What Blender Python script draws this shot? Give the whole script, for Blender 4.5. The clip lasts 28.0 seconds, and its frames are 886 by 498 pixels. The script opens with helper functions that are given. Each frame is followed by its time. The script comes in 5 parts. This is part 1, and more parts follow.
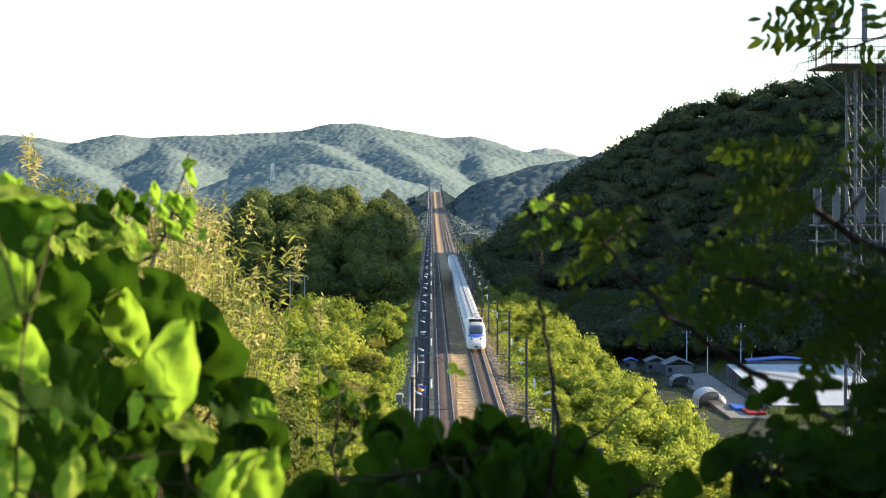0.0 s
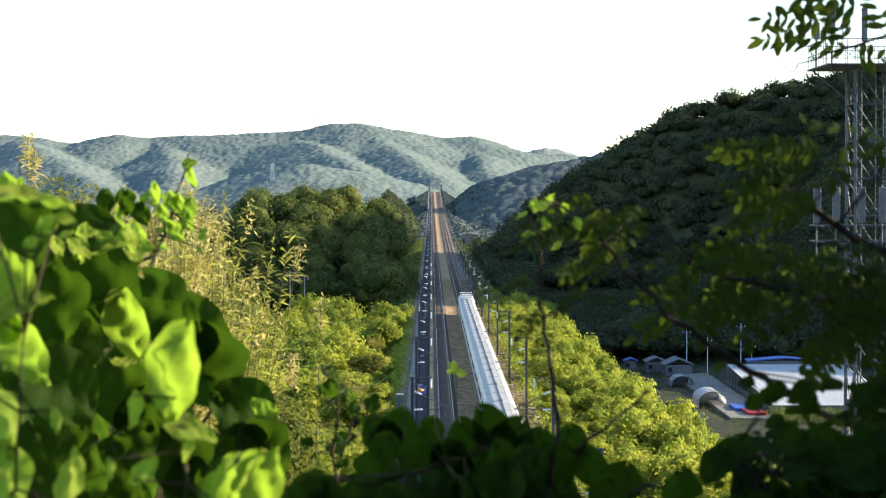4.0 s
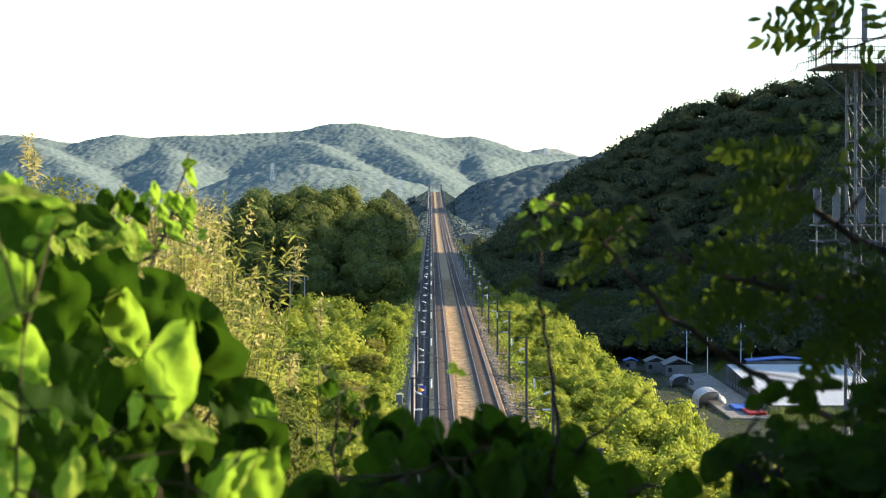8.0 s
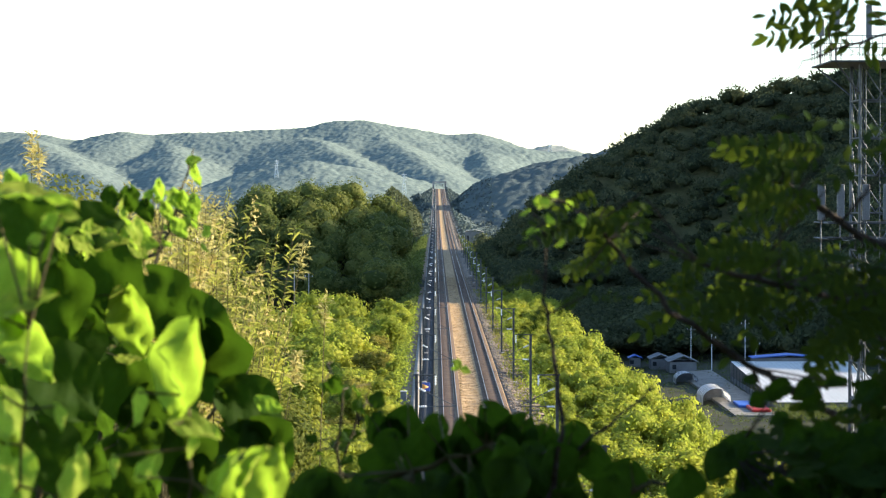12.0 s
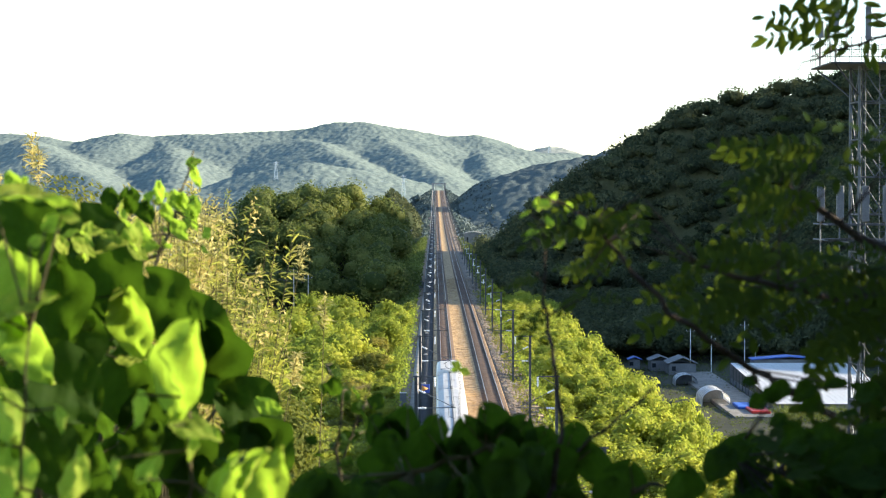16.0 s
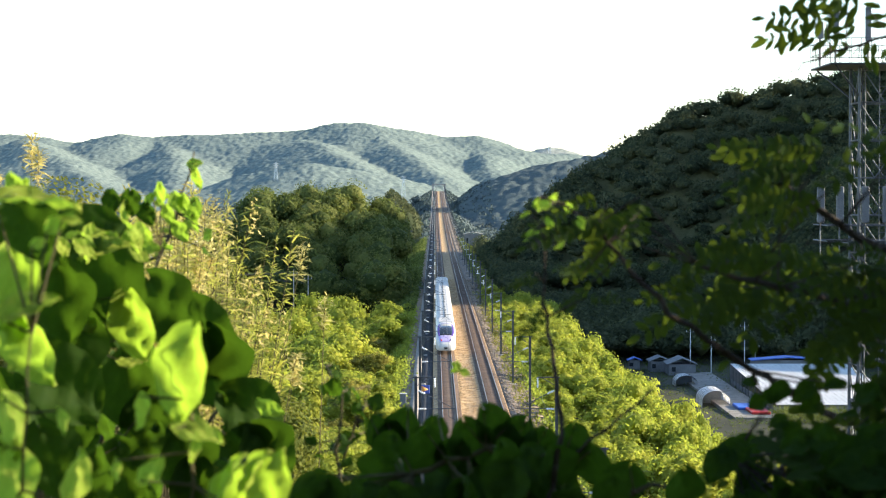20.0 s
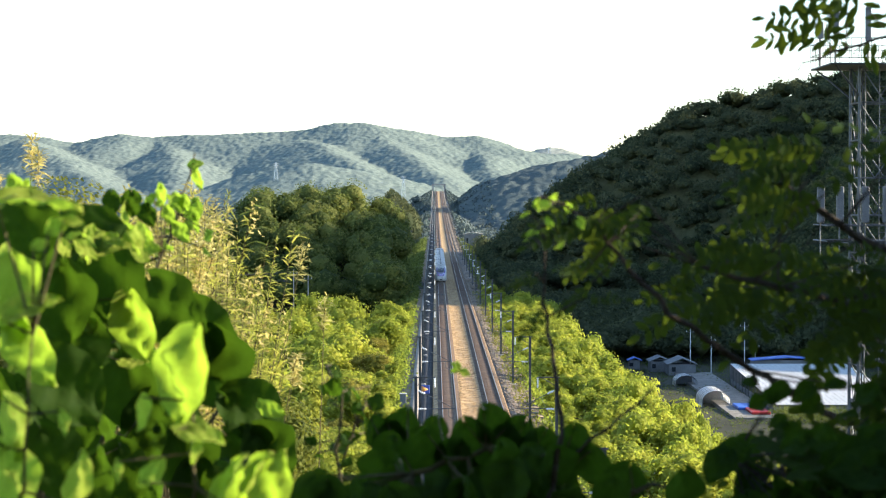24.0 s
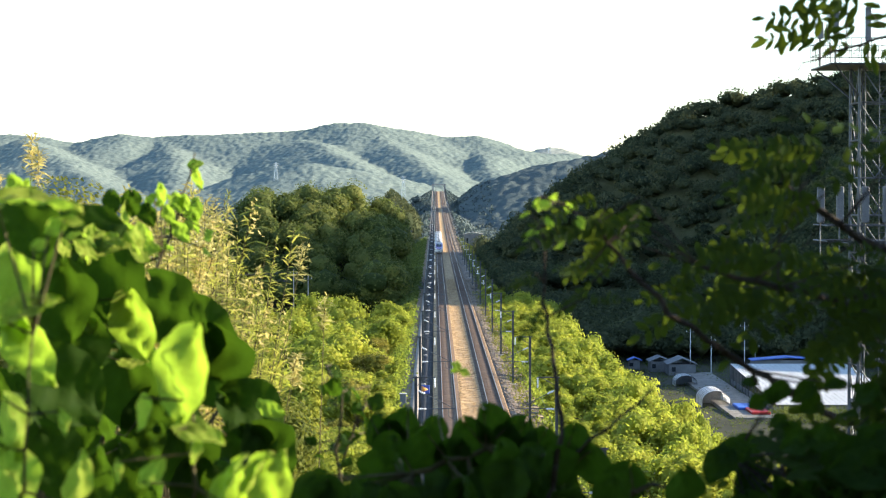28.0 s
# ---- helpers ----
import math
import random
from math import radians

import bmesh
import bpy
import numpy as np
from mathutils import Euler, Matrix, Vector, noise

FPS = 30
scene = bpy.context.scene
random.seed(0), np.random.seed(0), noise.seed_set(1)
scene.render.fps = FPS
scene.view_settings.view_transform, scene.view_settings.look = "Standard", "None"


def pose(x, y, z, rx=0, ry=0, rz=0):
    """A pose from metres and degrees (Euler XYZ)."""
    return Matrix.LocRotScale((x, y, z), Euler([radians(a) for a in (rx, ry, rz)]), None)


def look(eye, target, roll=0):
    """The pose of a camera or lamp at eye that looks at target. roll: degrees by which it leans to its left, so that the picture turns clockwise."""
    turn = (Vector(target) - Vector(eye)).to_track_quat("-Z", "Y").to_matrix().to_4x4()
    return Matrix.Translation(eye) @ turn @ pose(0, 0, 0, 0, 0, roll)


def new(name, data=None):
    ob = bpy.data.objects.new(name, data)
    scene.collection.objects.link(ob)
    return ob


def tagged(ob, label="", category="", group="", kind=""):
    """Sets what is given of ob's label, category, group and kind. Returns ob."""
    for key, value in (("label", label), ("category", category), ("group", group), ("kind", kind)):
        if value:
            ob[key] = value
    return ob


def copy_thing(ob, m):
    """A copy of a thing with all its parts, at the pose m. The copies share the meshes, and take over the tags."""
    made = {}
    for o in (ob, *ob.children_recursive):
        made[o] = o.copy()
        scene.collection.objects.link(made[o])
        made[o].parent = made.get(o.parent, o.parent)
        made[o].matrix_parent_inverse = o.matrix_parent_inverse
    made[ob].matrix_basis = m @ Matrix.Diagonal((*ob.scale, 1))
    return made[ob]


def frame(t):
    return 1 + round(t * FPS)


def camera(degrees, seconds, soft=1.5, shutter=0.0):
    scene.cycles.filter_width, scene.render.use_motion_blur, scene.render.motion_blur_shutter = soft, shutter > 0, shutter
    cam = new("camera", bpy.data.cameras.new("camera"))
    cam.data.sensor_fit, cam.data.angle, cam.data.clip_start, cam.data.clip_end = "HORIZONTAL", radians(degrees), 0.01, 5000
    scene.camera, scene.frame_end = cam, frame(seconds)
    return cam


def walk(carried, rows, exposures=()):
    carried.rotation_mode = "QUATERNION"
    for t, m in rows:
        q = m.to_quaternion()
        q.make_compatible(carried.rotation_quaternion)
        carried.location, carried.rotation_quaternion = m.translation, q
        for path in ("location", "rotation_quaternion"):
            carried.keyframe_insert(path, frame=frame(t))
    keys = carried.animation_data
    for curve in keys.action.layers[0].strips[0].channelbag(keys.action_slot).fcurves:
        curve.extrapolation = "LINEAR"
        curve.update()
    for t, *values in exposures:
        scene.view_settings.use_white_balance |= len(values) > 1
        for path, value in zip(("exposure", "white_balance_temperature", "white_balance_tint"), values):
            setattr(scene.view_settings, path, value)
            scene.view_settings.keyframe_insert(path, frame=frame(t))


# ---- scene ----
cam = camera(22, 28.0, 1.2)
cam.data.dof.use_dof = True
cam.data.dof.focus_distance = 300.0
cam.data.dof.aperture_fstop = 17.0

EYE_Z = 23.1


def aim(right=0.0, up=0.0):
    """The tripod's aim: degrees by which the scene has slid to the right and up."""
    return pose(0, 0, EYE_Z, 88.608 - up, 0, -0.298 + right)


walk(cam, [(0, aim()), (11.6, aim()), (11.95, aim(0.106, 0.076)), (12.5, aim(0.106, 0.076)), (14.5, aim(0.093, 0.045)),
           (16.5, aim(0.092, 0.033)), (18.0, aim(0.09, 0.018)), (28.0, aim(0.09, 0.016))], [(0, 1.36), (11.5, 1.36), (12.0, 1.48), (14.0, 1.57), (28.0, 1.61)])

# ---- daylight: low sun from the right and a little ahead ----
SUN_UP, SUN_TURN = 18.5, 85.0      # elevation, and turn from straight ahead to the right
sun_way = Vector((math.sin(radians(SUN_TURN)) * math.cos(radians(SUN_UP)), math.cos(radians(SUN_TURN)) * math.cos(radians(SUN_UP)), math.sin(radians(SUN_UP))))
sun = new("sun", bpy.data.lights.new("sun", "SUN"))
sun.data.energy, sun.data.angle, sun.data.color = 5.0, radians(0.6), (1.0, 0.86, 0.64)
sun.matrix_world = look(sun_way * 100, (0, 0, 0))
world = bpy.data.worlds.new("world")
scene.world = world
world.use_nodes = True
sky = world.node_tree.nodes.new("ShaderNodeTexSky")
sky.sky_type, sky.sun_disc = "NISHITA", False
sky.sun_elevation, sky.sun_rotation = radians(SUN_UP), radians(SUN_TURN)
sky.dust_density, sky.air_density, sky.ozone_density = 0.15, 0.9, 1.6
world.node_tree.links.new(sky.outputs[0], world.node_tree.nodes["Background"].inputs[0])
world.node_tree.nodes["Background"].inputs[1].default_value = 0.145


# ---- materials ----
def nodes_of(name):
    m = bpy.data.materials.new(name)
    m.use_nodes = True
    t = m.node_tree
    return m, t, t.nodes["Principled BSDF"], t.links.new


def ramp(t, fac, c1, c2, lo=0.3, hi=0.7):
    r = t.nodes.new("ShaderNodeValToRGB")
    r.color_ramp.elements[0].position, r.color_ramp.elements[1].position = lo, hi
    r.color_ramp.elements[0].color, r.color_ramp.elements[1].color = (*c1, 1), (*c2, 1)
    t.links.new(fac, r.inputs[0])
    return r.outputs[0]


def noise_of(t, scale, detail=4.0, coord="Object"):
    n = t.nodes.new("ShaderNodeTexNoise")
    c = t.nodes.new("ShaderNodeTexCoord")
    n.inputs["Scale"].default_value, n.inputs["Detail"].default_value = scale, detail
    t.links.new(c.outputs[coord], n.inputs["Vector"])
    return n.outputs["Fac"]


def mixed(t, a, b, fac=0.5, how="MULTIPLY"):
    m = t.nodes.new("ShaderNodeMix")
    m.data_type, m.blend_type = "RGBA", how
    m.inputs[0].default_value = fac
    t.links.new(a, m.inputs[6])
    t.links.new(b, m.inputs[7])
    return m.outputs[2]


def surf(name, c1, c2, scale=2.0, rough=0.7, metal=0.0, bump=0.2, fine=12.0, gloss=0.3):
    """A surface with large stains (scale) and fine grain (scale x fine)."""
    m, t, p, link = nodes_of(name)
    big, small = noise_of(t, scale), noise_of(t, scale * fine)
    col = mixed(t, ramp(t, big, c1, c2), ramp(t, small, (0.62, 0.62, 0.62), (1.25, 1.25, 1.25)), 0.6)
    link(col, p.inputs["Base Color"])
    link(ramp(t, small, (rough - 0.08,) * 3, (min(1, rough + 0.12),) * 3), p.inputs["Roughness"])
    p.inputs["Metallic"].default_value = metal
    p.inputs["Specular IOR Level"].default_value = gloss
    b = t.nodes.new("ShaderNodeBump")
    b.inputs["Strength"].default_value, b.inputs["Distance"].default_value = bump, 0.02
    link(small, b.inputs["Height"])
    link(b.outputs[0], p.inputs["Normal"])
    return m


def leafy(name, c1, c2, thin, share=0.4, rough=0.6, gloss=0.08, patch=0.0, grain=None, uneven=0.85):
    """Foliage: colour varies leaf by leaf and over wider patches; thin: the colour of the light let through; grain: scale and depth of its relief."""
    m, t, p, link = nodes_of(name)
    g = t.nodes.new("ShaderNodeNewGeometry")
    col = ramp(t, g.outputs["Random Per Island"], c1, c2, 0.0, 1.0)
    if patch:
        wide = ramp(t, noise_of(t, patch, 3.0), (0.5, 0.55, 0.5), (1.4, 1.3, 1.15))
        col = mixed(t, col, wide, uneven)
    o = t.nodes.new("ShaderNodeObjectInfo")
    col = mixed(t, col, ramp(t, o.outputs["Random"], (0.58, 0.66, 0.6), (1.38, 1.22, 1.05), 0, 1), 0.8)
    link(col, p.inputs["Base Color"])
    p.inputs["Roughness"].default_value, p.inputs["Specular IOR Level"].default_value = rough, gloss
    tr = t.nodes.new("ShaderNodeBsdfTranslucent")
    tint_n = t.nodes.new("ShaderNodeMix")
    tint_n.data_type, tint_n.blend_type = "RGBA", "MIX"
    tint_n.inputs[0].default_value = 0.65
    link(col, tint_n.inputs[6])
    tint_n.inputs[7].default_value = (*thin, 1)
    link(tint_n.outputs[2], tr.inputs["Color"])
    if grain:
        b = t.nodes.new("ShaderNodeBump")
        b.inputs["Strength"].default_value, b.inputs["Distance"].default_value = 1.0, grain[1]
        link(noise_of(t, grain[0], 5.0), b.inputs["Height"])
        link(b.outputs[0], p.inputs["Normal"])
        link(b.outputs[0], tr.inputs["Normal"])
    mix = t.nodes.new("ShaderNodeMixShader")
    mix.inputs[0].default_value = share
    link(p.outputs[0], mix.inputs[1])
    link(tr.outputs[0], mix.inputs[2])
    link(mix.outputs[0], t.nodes["Material Output"].inputs["Surface"])
    return m


def blade(name, c1, c2, thin, share=0.45):
    """A single broad leaf: midrib and side veins along its own axes, blotches, light let through."""
    m, t, p, link = nodes_of(name)
    c = t.nodes.new("ShaderNodeTexCoord")
    sep = t.nodes.new("ShaderNodeSeparateXYZ")
    link(c.outputs["Object"], sep.inputs[0])

    def calc(op, a, b):
        n = t.nodes.new("ShaderNodeMath")
        n.operation = op
        for i, v in ((0, a), (1, b)):
            if isinstance(v, float):
                n.inputs[i].default_value = v
            elif v is not None:
                link(v, n.inputs[i])
        return n.outputs[0]

    ax = calc("ABSOLUTE", sep.outputs[0], None)
    rib = calc("LESS_THAN", ax, 0.0012)
    side = calc("LESS_THAN", calc("FRACT", calc("MULTIPLY", calc("SUBTRACT", sep.outputs[1], calc("MULTIPLY", ax, 0.75)), 62.0), None), 0.09)
    vein = calc("MAXIMUM", rib, calc("MULTIPLY", side, 0.6))
    o = t.nodes.new("ShaderNodeObjectInfo")
    base = mixed(t, ramp(t, noise_of(t, 45.0), c1, c2), ramp(t, o.outputs["Random"], (0.7, 0.76, 0.7), (1.25, 1.15, 1.0), 0, 1), 0.8)
    v = t.nodes.new("ShaderNodeMix")
    v.data_type = "RGBA"
    link(calc("MULTIPLY", vein, 0.45), v.inputs[0])
    link(base, v.inputs[6])
    v.inputs[7].default_value = (c2[0] * 1.8, c2[1] * 1.6, c2[2] * 1.6, 1)
    link(v.outputs[2], p.inputs["Base Color"])
    p.inputs["Roughness"].default_value, p.inputs["Specular IOR Level"].default_value = 0.6, 0.03
    b = t.nodes.new("ShaderNodeBump")
    b.inputs["Strength"].default_value, b.inputs["Distance"].default_value = 0.3, 0.002
    link(vein, b.inputs["Height"])
    link(b.outputs[0], p.inputs["Normal"])
    tr = t.nodes.new("ShaderNodeBsdfTranslucent")
    tcol = t.nodes.new("ShaderNodeMix")
    tcol.data_type, tcol.blend_type = "RGBA", "MULTIPLY"
    tcol.inputs[0].default_value = 0.6
    tcol.inputs[6].default_value = (*thin, 1)
    link(ramp(t, noise_of(t, 30.0), (0.7, 0.7, 0.7), (1.2, 1.2, 1.2)), tcol.inputs[7])
    link(tcol.outputs[2], tr.inputs["Color"])
    mix = t.nodes.new("ShaderNodeMixShader")
    mix.inputs[0].default_value = share
    link(p.outputs[0], mix.inputs[1])
    link(tr.outputs[0], mix.inputs[2])
    link(mix.outputs[0], t.nodes["Material Output"].inputs["Surface"])
    return m


M_GROUND = surf("forest_floor", (0.022, 0.026, 0.014), (0.052, 0.052, 0.026), 0.06, 0.95, bump=0.4, fine=40)
M_BALLAST = surf("ballast", (0.17, 0.11, 0.055), (0.54, 0.36, 0.18), 0.8, 0.95, bump=1.0, fine=5)
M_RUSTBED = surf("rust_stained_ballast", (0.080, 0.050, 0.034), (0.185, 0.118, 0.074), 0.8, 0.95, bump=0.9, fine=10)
# haze of the distance is mixed into the next two ground colours
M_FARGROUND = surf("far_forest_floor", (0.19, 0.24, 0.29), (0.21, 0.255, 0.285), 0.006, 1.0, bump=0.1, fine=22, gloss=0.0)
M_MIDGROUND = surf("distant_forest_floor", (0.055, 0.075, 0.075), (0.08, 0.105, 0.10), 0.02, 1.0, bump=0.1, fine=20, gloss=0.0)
M_STONE = surf("pale_ballast", (0.055, 0.040, 0.028), (0.30, 0.235, 0.175), 0.7, 0.95, bump=1.0, fine=5)
M_STRIP = surf("dark_path", (0.018, 0.019, 0.022), (0.035, 0.036, 0.04), 0.6, 0.9, bump=0.4)
M_TROUGH = surf("weathered_concrete", (0.17, 0.155, 0.135), (0.30, 0.275, 0.24), 0.7, 0.9, bump=0.4)
M_CONCRETE = surf("concrete", (0.32, 0.30, 0.27), (0.46, 0.43, 0.39), 0.4, 0.85, bump=0.3)
M_RAIL = surf("rail_steel", (0.20, 0.17, 0.155), (0.34, 0.30, 0.275), 1.5, 0.35, 0.9, 0.1)
M_RUST = surf("rail_web_rust", (0.10, 0.05, 0.03), (0.18, 0.09, 0.05), 2.0, 0.8, 0.2, 0.3)
M_SLEEPER = surf("sleeper_concrete", (0.115, 0.080, 0.060), (0.185, 0.132, 0.10), 1.0, 0.9, bump=0.4)
M_GALV = surf("galvanised_steel", (0.07, 0.077, 0.085), (0.14, 0.15, 0.16), 3.0, 0.5, 0.6, 0.1)
M_DARKSTEEL = surf("dark_steel", (0.045, 0.05, 0.055), (0.09, 0.095, 0.10), 3.0, 0.6, 0.5, 0.1)
M_PORCELAIN = surf("porcelain", (0.72, 0.73, 0.74), (0.85, 0.85, 0.86), 8.0, 0.25, bump=0.02, gloss=0.5)
M_WHITE = surf("white_paint", (0.54, 0.515, 0.48), (0.65, 0.625, 0.59), 0.8, 0.4, bump=0.04, gloss=0.5)
M_ROOFPALE = surf("pale_roof_paint", (0.38, 0.365, 0.345), (0.48, 0.46, 0.44), 0.7, 0.5, bump=0.06)
# pale antennas coloured dark grey to imitate their shaded fronts
M_ANTENNA = surf("antenna_plastic", (0.10, 0.105, 0.115), (0.15, 0.155, 0.165), 2.0, 0.5, bump=0.03)
M_ROOFGREY = surf("grey_roof_paint", (0.34, 0.325, 0.30), (0.44, 0.42, 0.39), 0.7, 0.5, bump=0.06)
M_BLUE = surf("blue_paint", (0.05, 0.09, 0.36), (0.07, 0.12, 0.46), 1.0, 0.35, bump=0.03, gloss=0.5)
M_VIOLET = surf("violet_paint", (0.085, 0.03, 0.25), (0.13, 0.05, 0.34), 1.0, 0.35, bump=0.03, gloss=0.5)
M_LILAC = surf("lilac_paint", (0.36, 0.30, 0.56), (0.46, 0.40, 0.66), 1.0, 0.35, bump=0.03, gloss=0.5)
M_GLASS = surf("tinted_glass", (0.012, 0.015, 0.02), (0.03, 0.035, 0.04), 2.0, 0.12, bump=0.01, gloss=0.6)
M_BLACK = surf("black_rubber", (0.015, 0.015, 0.016), (0.03, 0.03, 0.03), 3.0, 0.8)
M_ORANGE = surf("orange_paint", (0.65, 0.28, 0.06), (0.75, 0.36, 0.10), 3.0, 0.5, bump=0.03)
M_RED = surf("red_paint", (0.45, 0.03, 0.03), (0.6, 0.06, 0.05), 3.0, 0.5, bump=0.03)
M_TARP = surf("blue_tarpaulin", (0.03, 0.10, 0.42), (0.06, 0.16, 0.55), 1.5, 0.5, bump=0.3)
M_SHEET = surf("white_roof_sheet", (0.80, 0.82, 0.83), (0.90, 0.90, 0.90), 0.25, 0.35, bump=0.1)
M_WALLGREY = surf("grey_cladding", (0.13, 0.135, 0.14), (0.21, 0.215, 0.22), 0.5, 0.7)
# bark colour lowered to imitate shade on the near boughs
M_BARK = surf("bark", (0.030, 0.023, 0.017), (0.07, 0.054, 0.038), 6.0, 0.95, bump=0.8)
M_TWIG = surf("green_brown_twig", (0.05, 0.045, 0.02), (0.12, 0.10, 0.04), 30.0, 0.8, bump=0.4)
M_SOIL = surf("bare_soil", (0.16, 0.11, 0.07), (0.28, 0.20, 0.13), 0.5, 0.95, bump=0.6)

L_LOCUST = leafy("locust_leaves", (0.19, 0.235, 0.042), (0.36, 0.395, 0.070), (0.52, 0.60, 0.07), 0.48, gloss=0.08, patch=0.35, grain=(2.5, 0.3))
L_GREEN = leafy("oak_leaves", (0.044, 0.072, 0.026), (0.175, 0.205, 0.066), (0.20, 0.26, 0.045), 0.35, patch=0.1, grain=(1.6, 0.5))
L_OLIVE = leafy("olive_leaves", (0.10, 0.12, 0.026), (0.24, 0.225, 0.05), (0.36, 0.38, 0.05), 0.42, patch=0.3, grain=(2.5, 0.3))
# blue cast of the hill's shade painted into its leaf colour
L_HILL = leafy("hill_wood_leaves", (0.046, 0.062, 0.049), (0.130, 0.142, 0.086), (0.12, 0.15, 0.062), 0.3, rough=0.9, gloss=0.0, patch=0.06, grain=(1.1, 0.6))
# aerial haze put into the leaf colour of the middle distance
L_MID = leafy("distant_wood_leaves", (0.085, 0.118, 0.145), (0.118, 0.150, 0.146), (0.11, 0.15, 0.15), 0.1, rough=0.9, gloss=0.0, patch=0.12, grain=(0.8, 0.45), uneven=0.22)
# haze in this colour too; its speckle stands for dark gaps between crowns
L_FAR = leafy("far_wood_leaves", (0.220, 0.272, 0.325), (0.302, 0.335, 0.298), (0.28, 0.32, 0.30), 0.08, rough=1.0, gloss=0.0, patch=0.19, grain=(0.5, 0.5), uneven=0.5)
L_STRAW = leafy("dry_grass", (0.30, 0.27, 0.085), (0.66, 0.57, 0.26), (0.66, 0.60, 0.20), 0.45)
L_GRASS = leafy("grass_blades", (0.11, 0.16, 0.03), (0.44, 0.42, 0.11), (0.52, 0.55, 0.10), 0.5)
L_SHRUB = leafy("shrub_leaves", (0.095, 0.125, 0.028), (0.22, 0.225, 0.055), (0.33, 0.36, 0.05), 0.42, patch=0.8, grain=(8.0, 0.12))
# shade is painted into this dark leaf colour, sunlight into the bright one below
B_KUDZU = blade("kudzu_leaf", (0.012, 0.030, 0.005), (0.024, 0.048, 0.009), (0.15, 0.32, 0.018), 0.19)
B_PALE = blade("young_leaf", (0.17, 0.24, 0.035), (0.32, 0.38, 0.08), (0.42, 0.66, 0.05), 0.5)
# leaflet colour lowered to stand in for the boughs' shade
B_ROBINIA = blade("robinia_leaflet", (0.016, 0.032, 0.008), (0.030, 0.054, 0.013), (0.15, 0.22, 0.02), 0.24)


# ---- building helpers ----
def mesh_np(name, verts, faces, mat, smooth=False):
    """A mesh from arrays: verts (n, 3), faces (m, k)."""
    verts, faces = np.asarray(verts, np.float32), np.asarray(faces, np.int32)
    me = bpy.data.meshes.new(name)
    me.vertices.add(len(verts))
    me.vertices.foreach_set("co", verts.ravel())
    k = faces.shape[1]
    me.loops.add(faces.size)
    me.loops.foreach_set("vertex_index", faces.ravel())
    me.polygons.add(len(faces))
    me.polygons.foreach_set("loop_start", np.arange(0, faces.size, k, dtype=np.int32))
    if smooth:
        me.polygons.foreach_set("use_smooth", np.ones(len(faces), bool))
    me.update(calc_edges=True)
    me.materials.append(mat)
    return me


def part(name, src, mat, parent, label=""):
    """Links a bmesh or a mesh as one object under a thing or a part."""
    if isinstance(src, bmesh.types.BMesh):
        me = bpy.data.meshes.new(name)
        src.to_mesh(me)
        src.free()
        me.materials.append(mat)
    else:
        me = src
    ob = new(name, me)
    if parent:
        ob.parent = parent
    return tagged(ob, label)


def box(bm, x0, x1, y0, y1, z0, z1, bevel=0.0):
    made = bmesh.ops.create_cube(bm, size=1.0, matrix=Matrix.Translation(((x0 + x1) / 2, (y0 + y1) / 2, (z0 + z1) / 2)) @ Matrix.Diagonal((x1 - x0, y1 - y0, z1 - z0, 1)))
    if bevel:
        edges = list({e for v in made["verts"] for e in v.link_edges})
        bmesh.ops.bevel(bm, geom=edges, offset=bevel, segments=1, affect="EDGES")
    return bm


def boxed(*a, bevel=0.0):
    return box(bmesh.new(), *a, bevel=bevel)


def rod(bm, a, b, r0, r1=None, sides=6):
    """A tapered round bar from a to b."""
    a, b = Vector(a), Vector(b)
    d = b - a
    m = Matrix.Translation((a + b) / 2) @ d.to_track_quat("Z", "Y").to_matrix().to_4x4()
    bmesh.ops.create_cone(bm, cap_ends=True, segments=sides, radius1=r0, radius2=r0 if r1 is None else r1, depth=d.length, matrix=m)
    return bm


def rodded(a, b, r0, r1=None, sides=6):
    return rod(bmesh.new(), a, b, r0, r1, sides)


def quads(c, n, size, rng, wide=0.6):
    """Leaf rhombs at c (n, 3), facing along n: vertices and faces."""
    n = n / np.maximum(np.linalg.norm(n, axis=1, keepdims=True), 1e-6)
    t = np.cross(n, rng.normal(size=c.shape))
    t /= np.maximum(np.linalg.norm(t, axis=1, keepdims=True), 1e-6)
    b = np.cross(n, t)
    s = np.asarray(size).reshape(-1, 1)
    v = np.stack([c - t * s, c + b * s * wide - n * s * 0.15, c + t * s - n * s * 0.25, c - b * s * wide - n * s * 0.15], 1).reshape(-1, 3)
    return v, np.arange(len(v)).reshape(-1, 4)


def ball(level):
    bm = bmesh.new()
    bmesh.ops.create_icosphere(bm, subdivisions=level, radius=1.0)
    bm.verts.ensure_lookup_table()
    v = np.array([x.co[:] for x in bm.verts])
    f = np.array([[x.index for x in p.verts] for p in bm.faces])
    bm.free()
    return v, f


def blobs(centers, radii, rng, level=1, rough=0.25, flat=0.8):
    """Uneven leafy clumps in one set of vertices and faces (triangles)."""
    v0, f0 = ball(level)
    n = len(centers)
    k = 1 + rng.uniform(-rough, rough, (n, len(v0), 1))
    v = centers[:, None, :] + v0[None] * k * radii[:, None, None] * np.array([1, 1, flat])
    f = f0[None] + (np.arange(n) * len(v0))[:, None, None]
    return v.reshape(-1, 3), f.reshape(-1, 3)


# ---- the lie of the land ----
TRACK_L, TRACK_R, MID = 1.6, 6.6, 4.1
PORTAL, LINE_END = 62.0, 2330.0


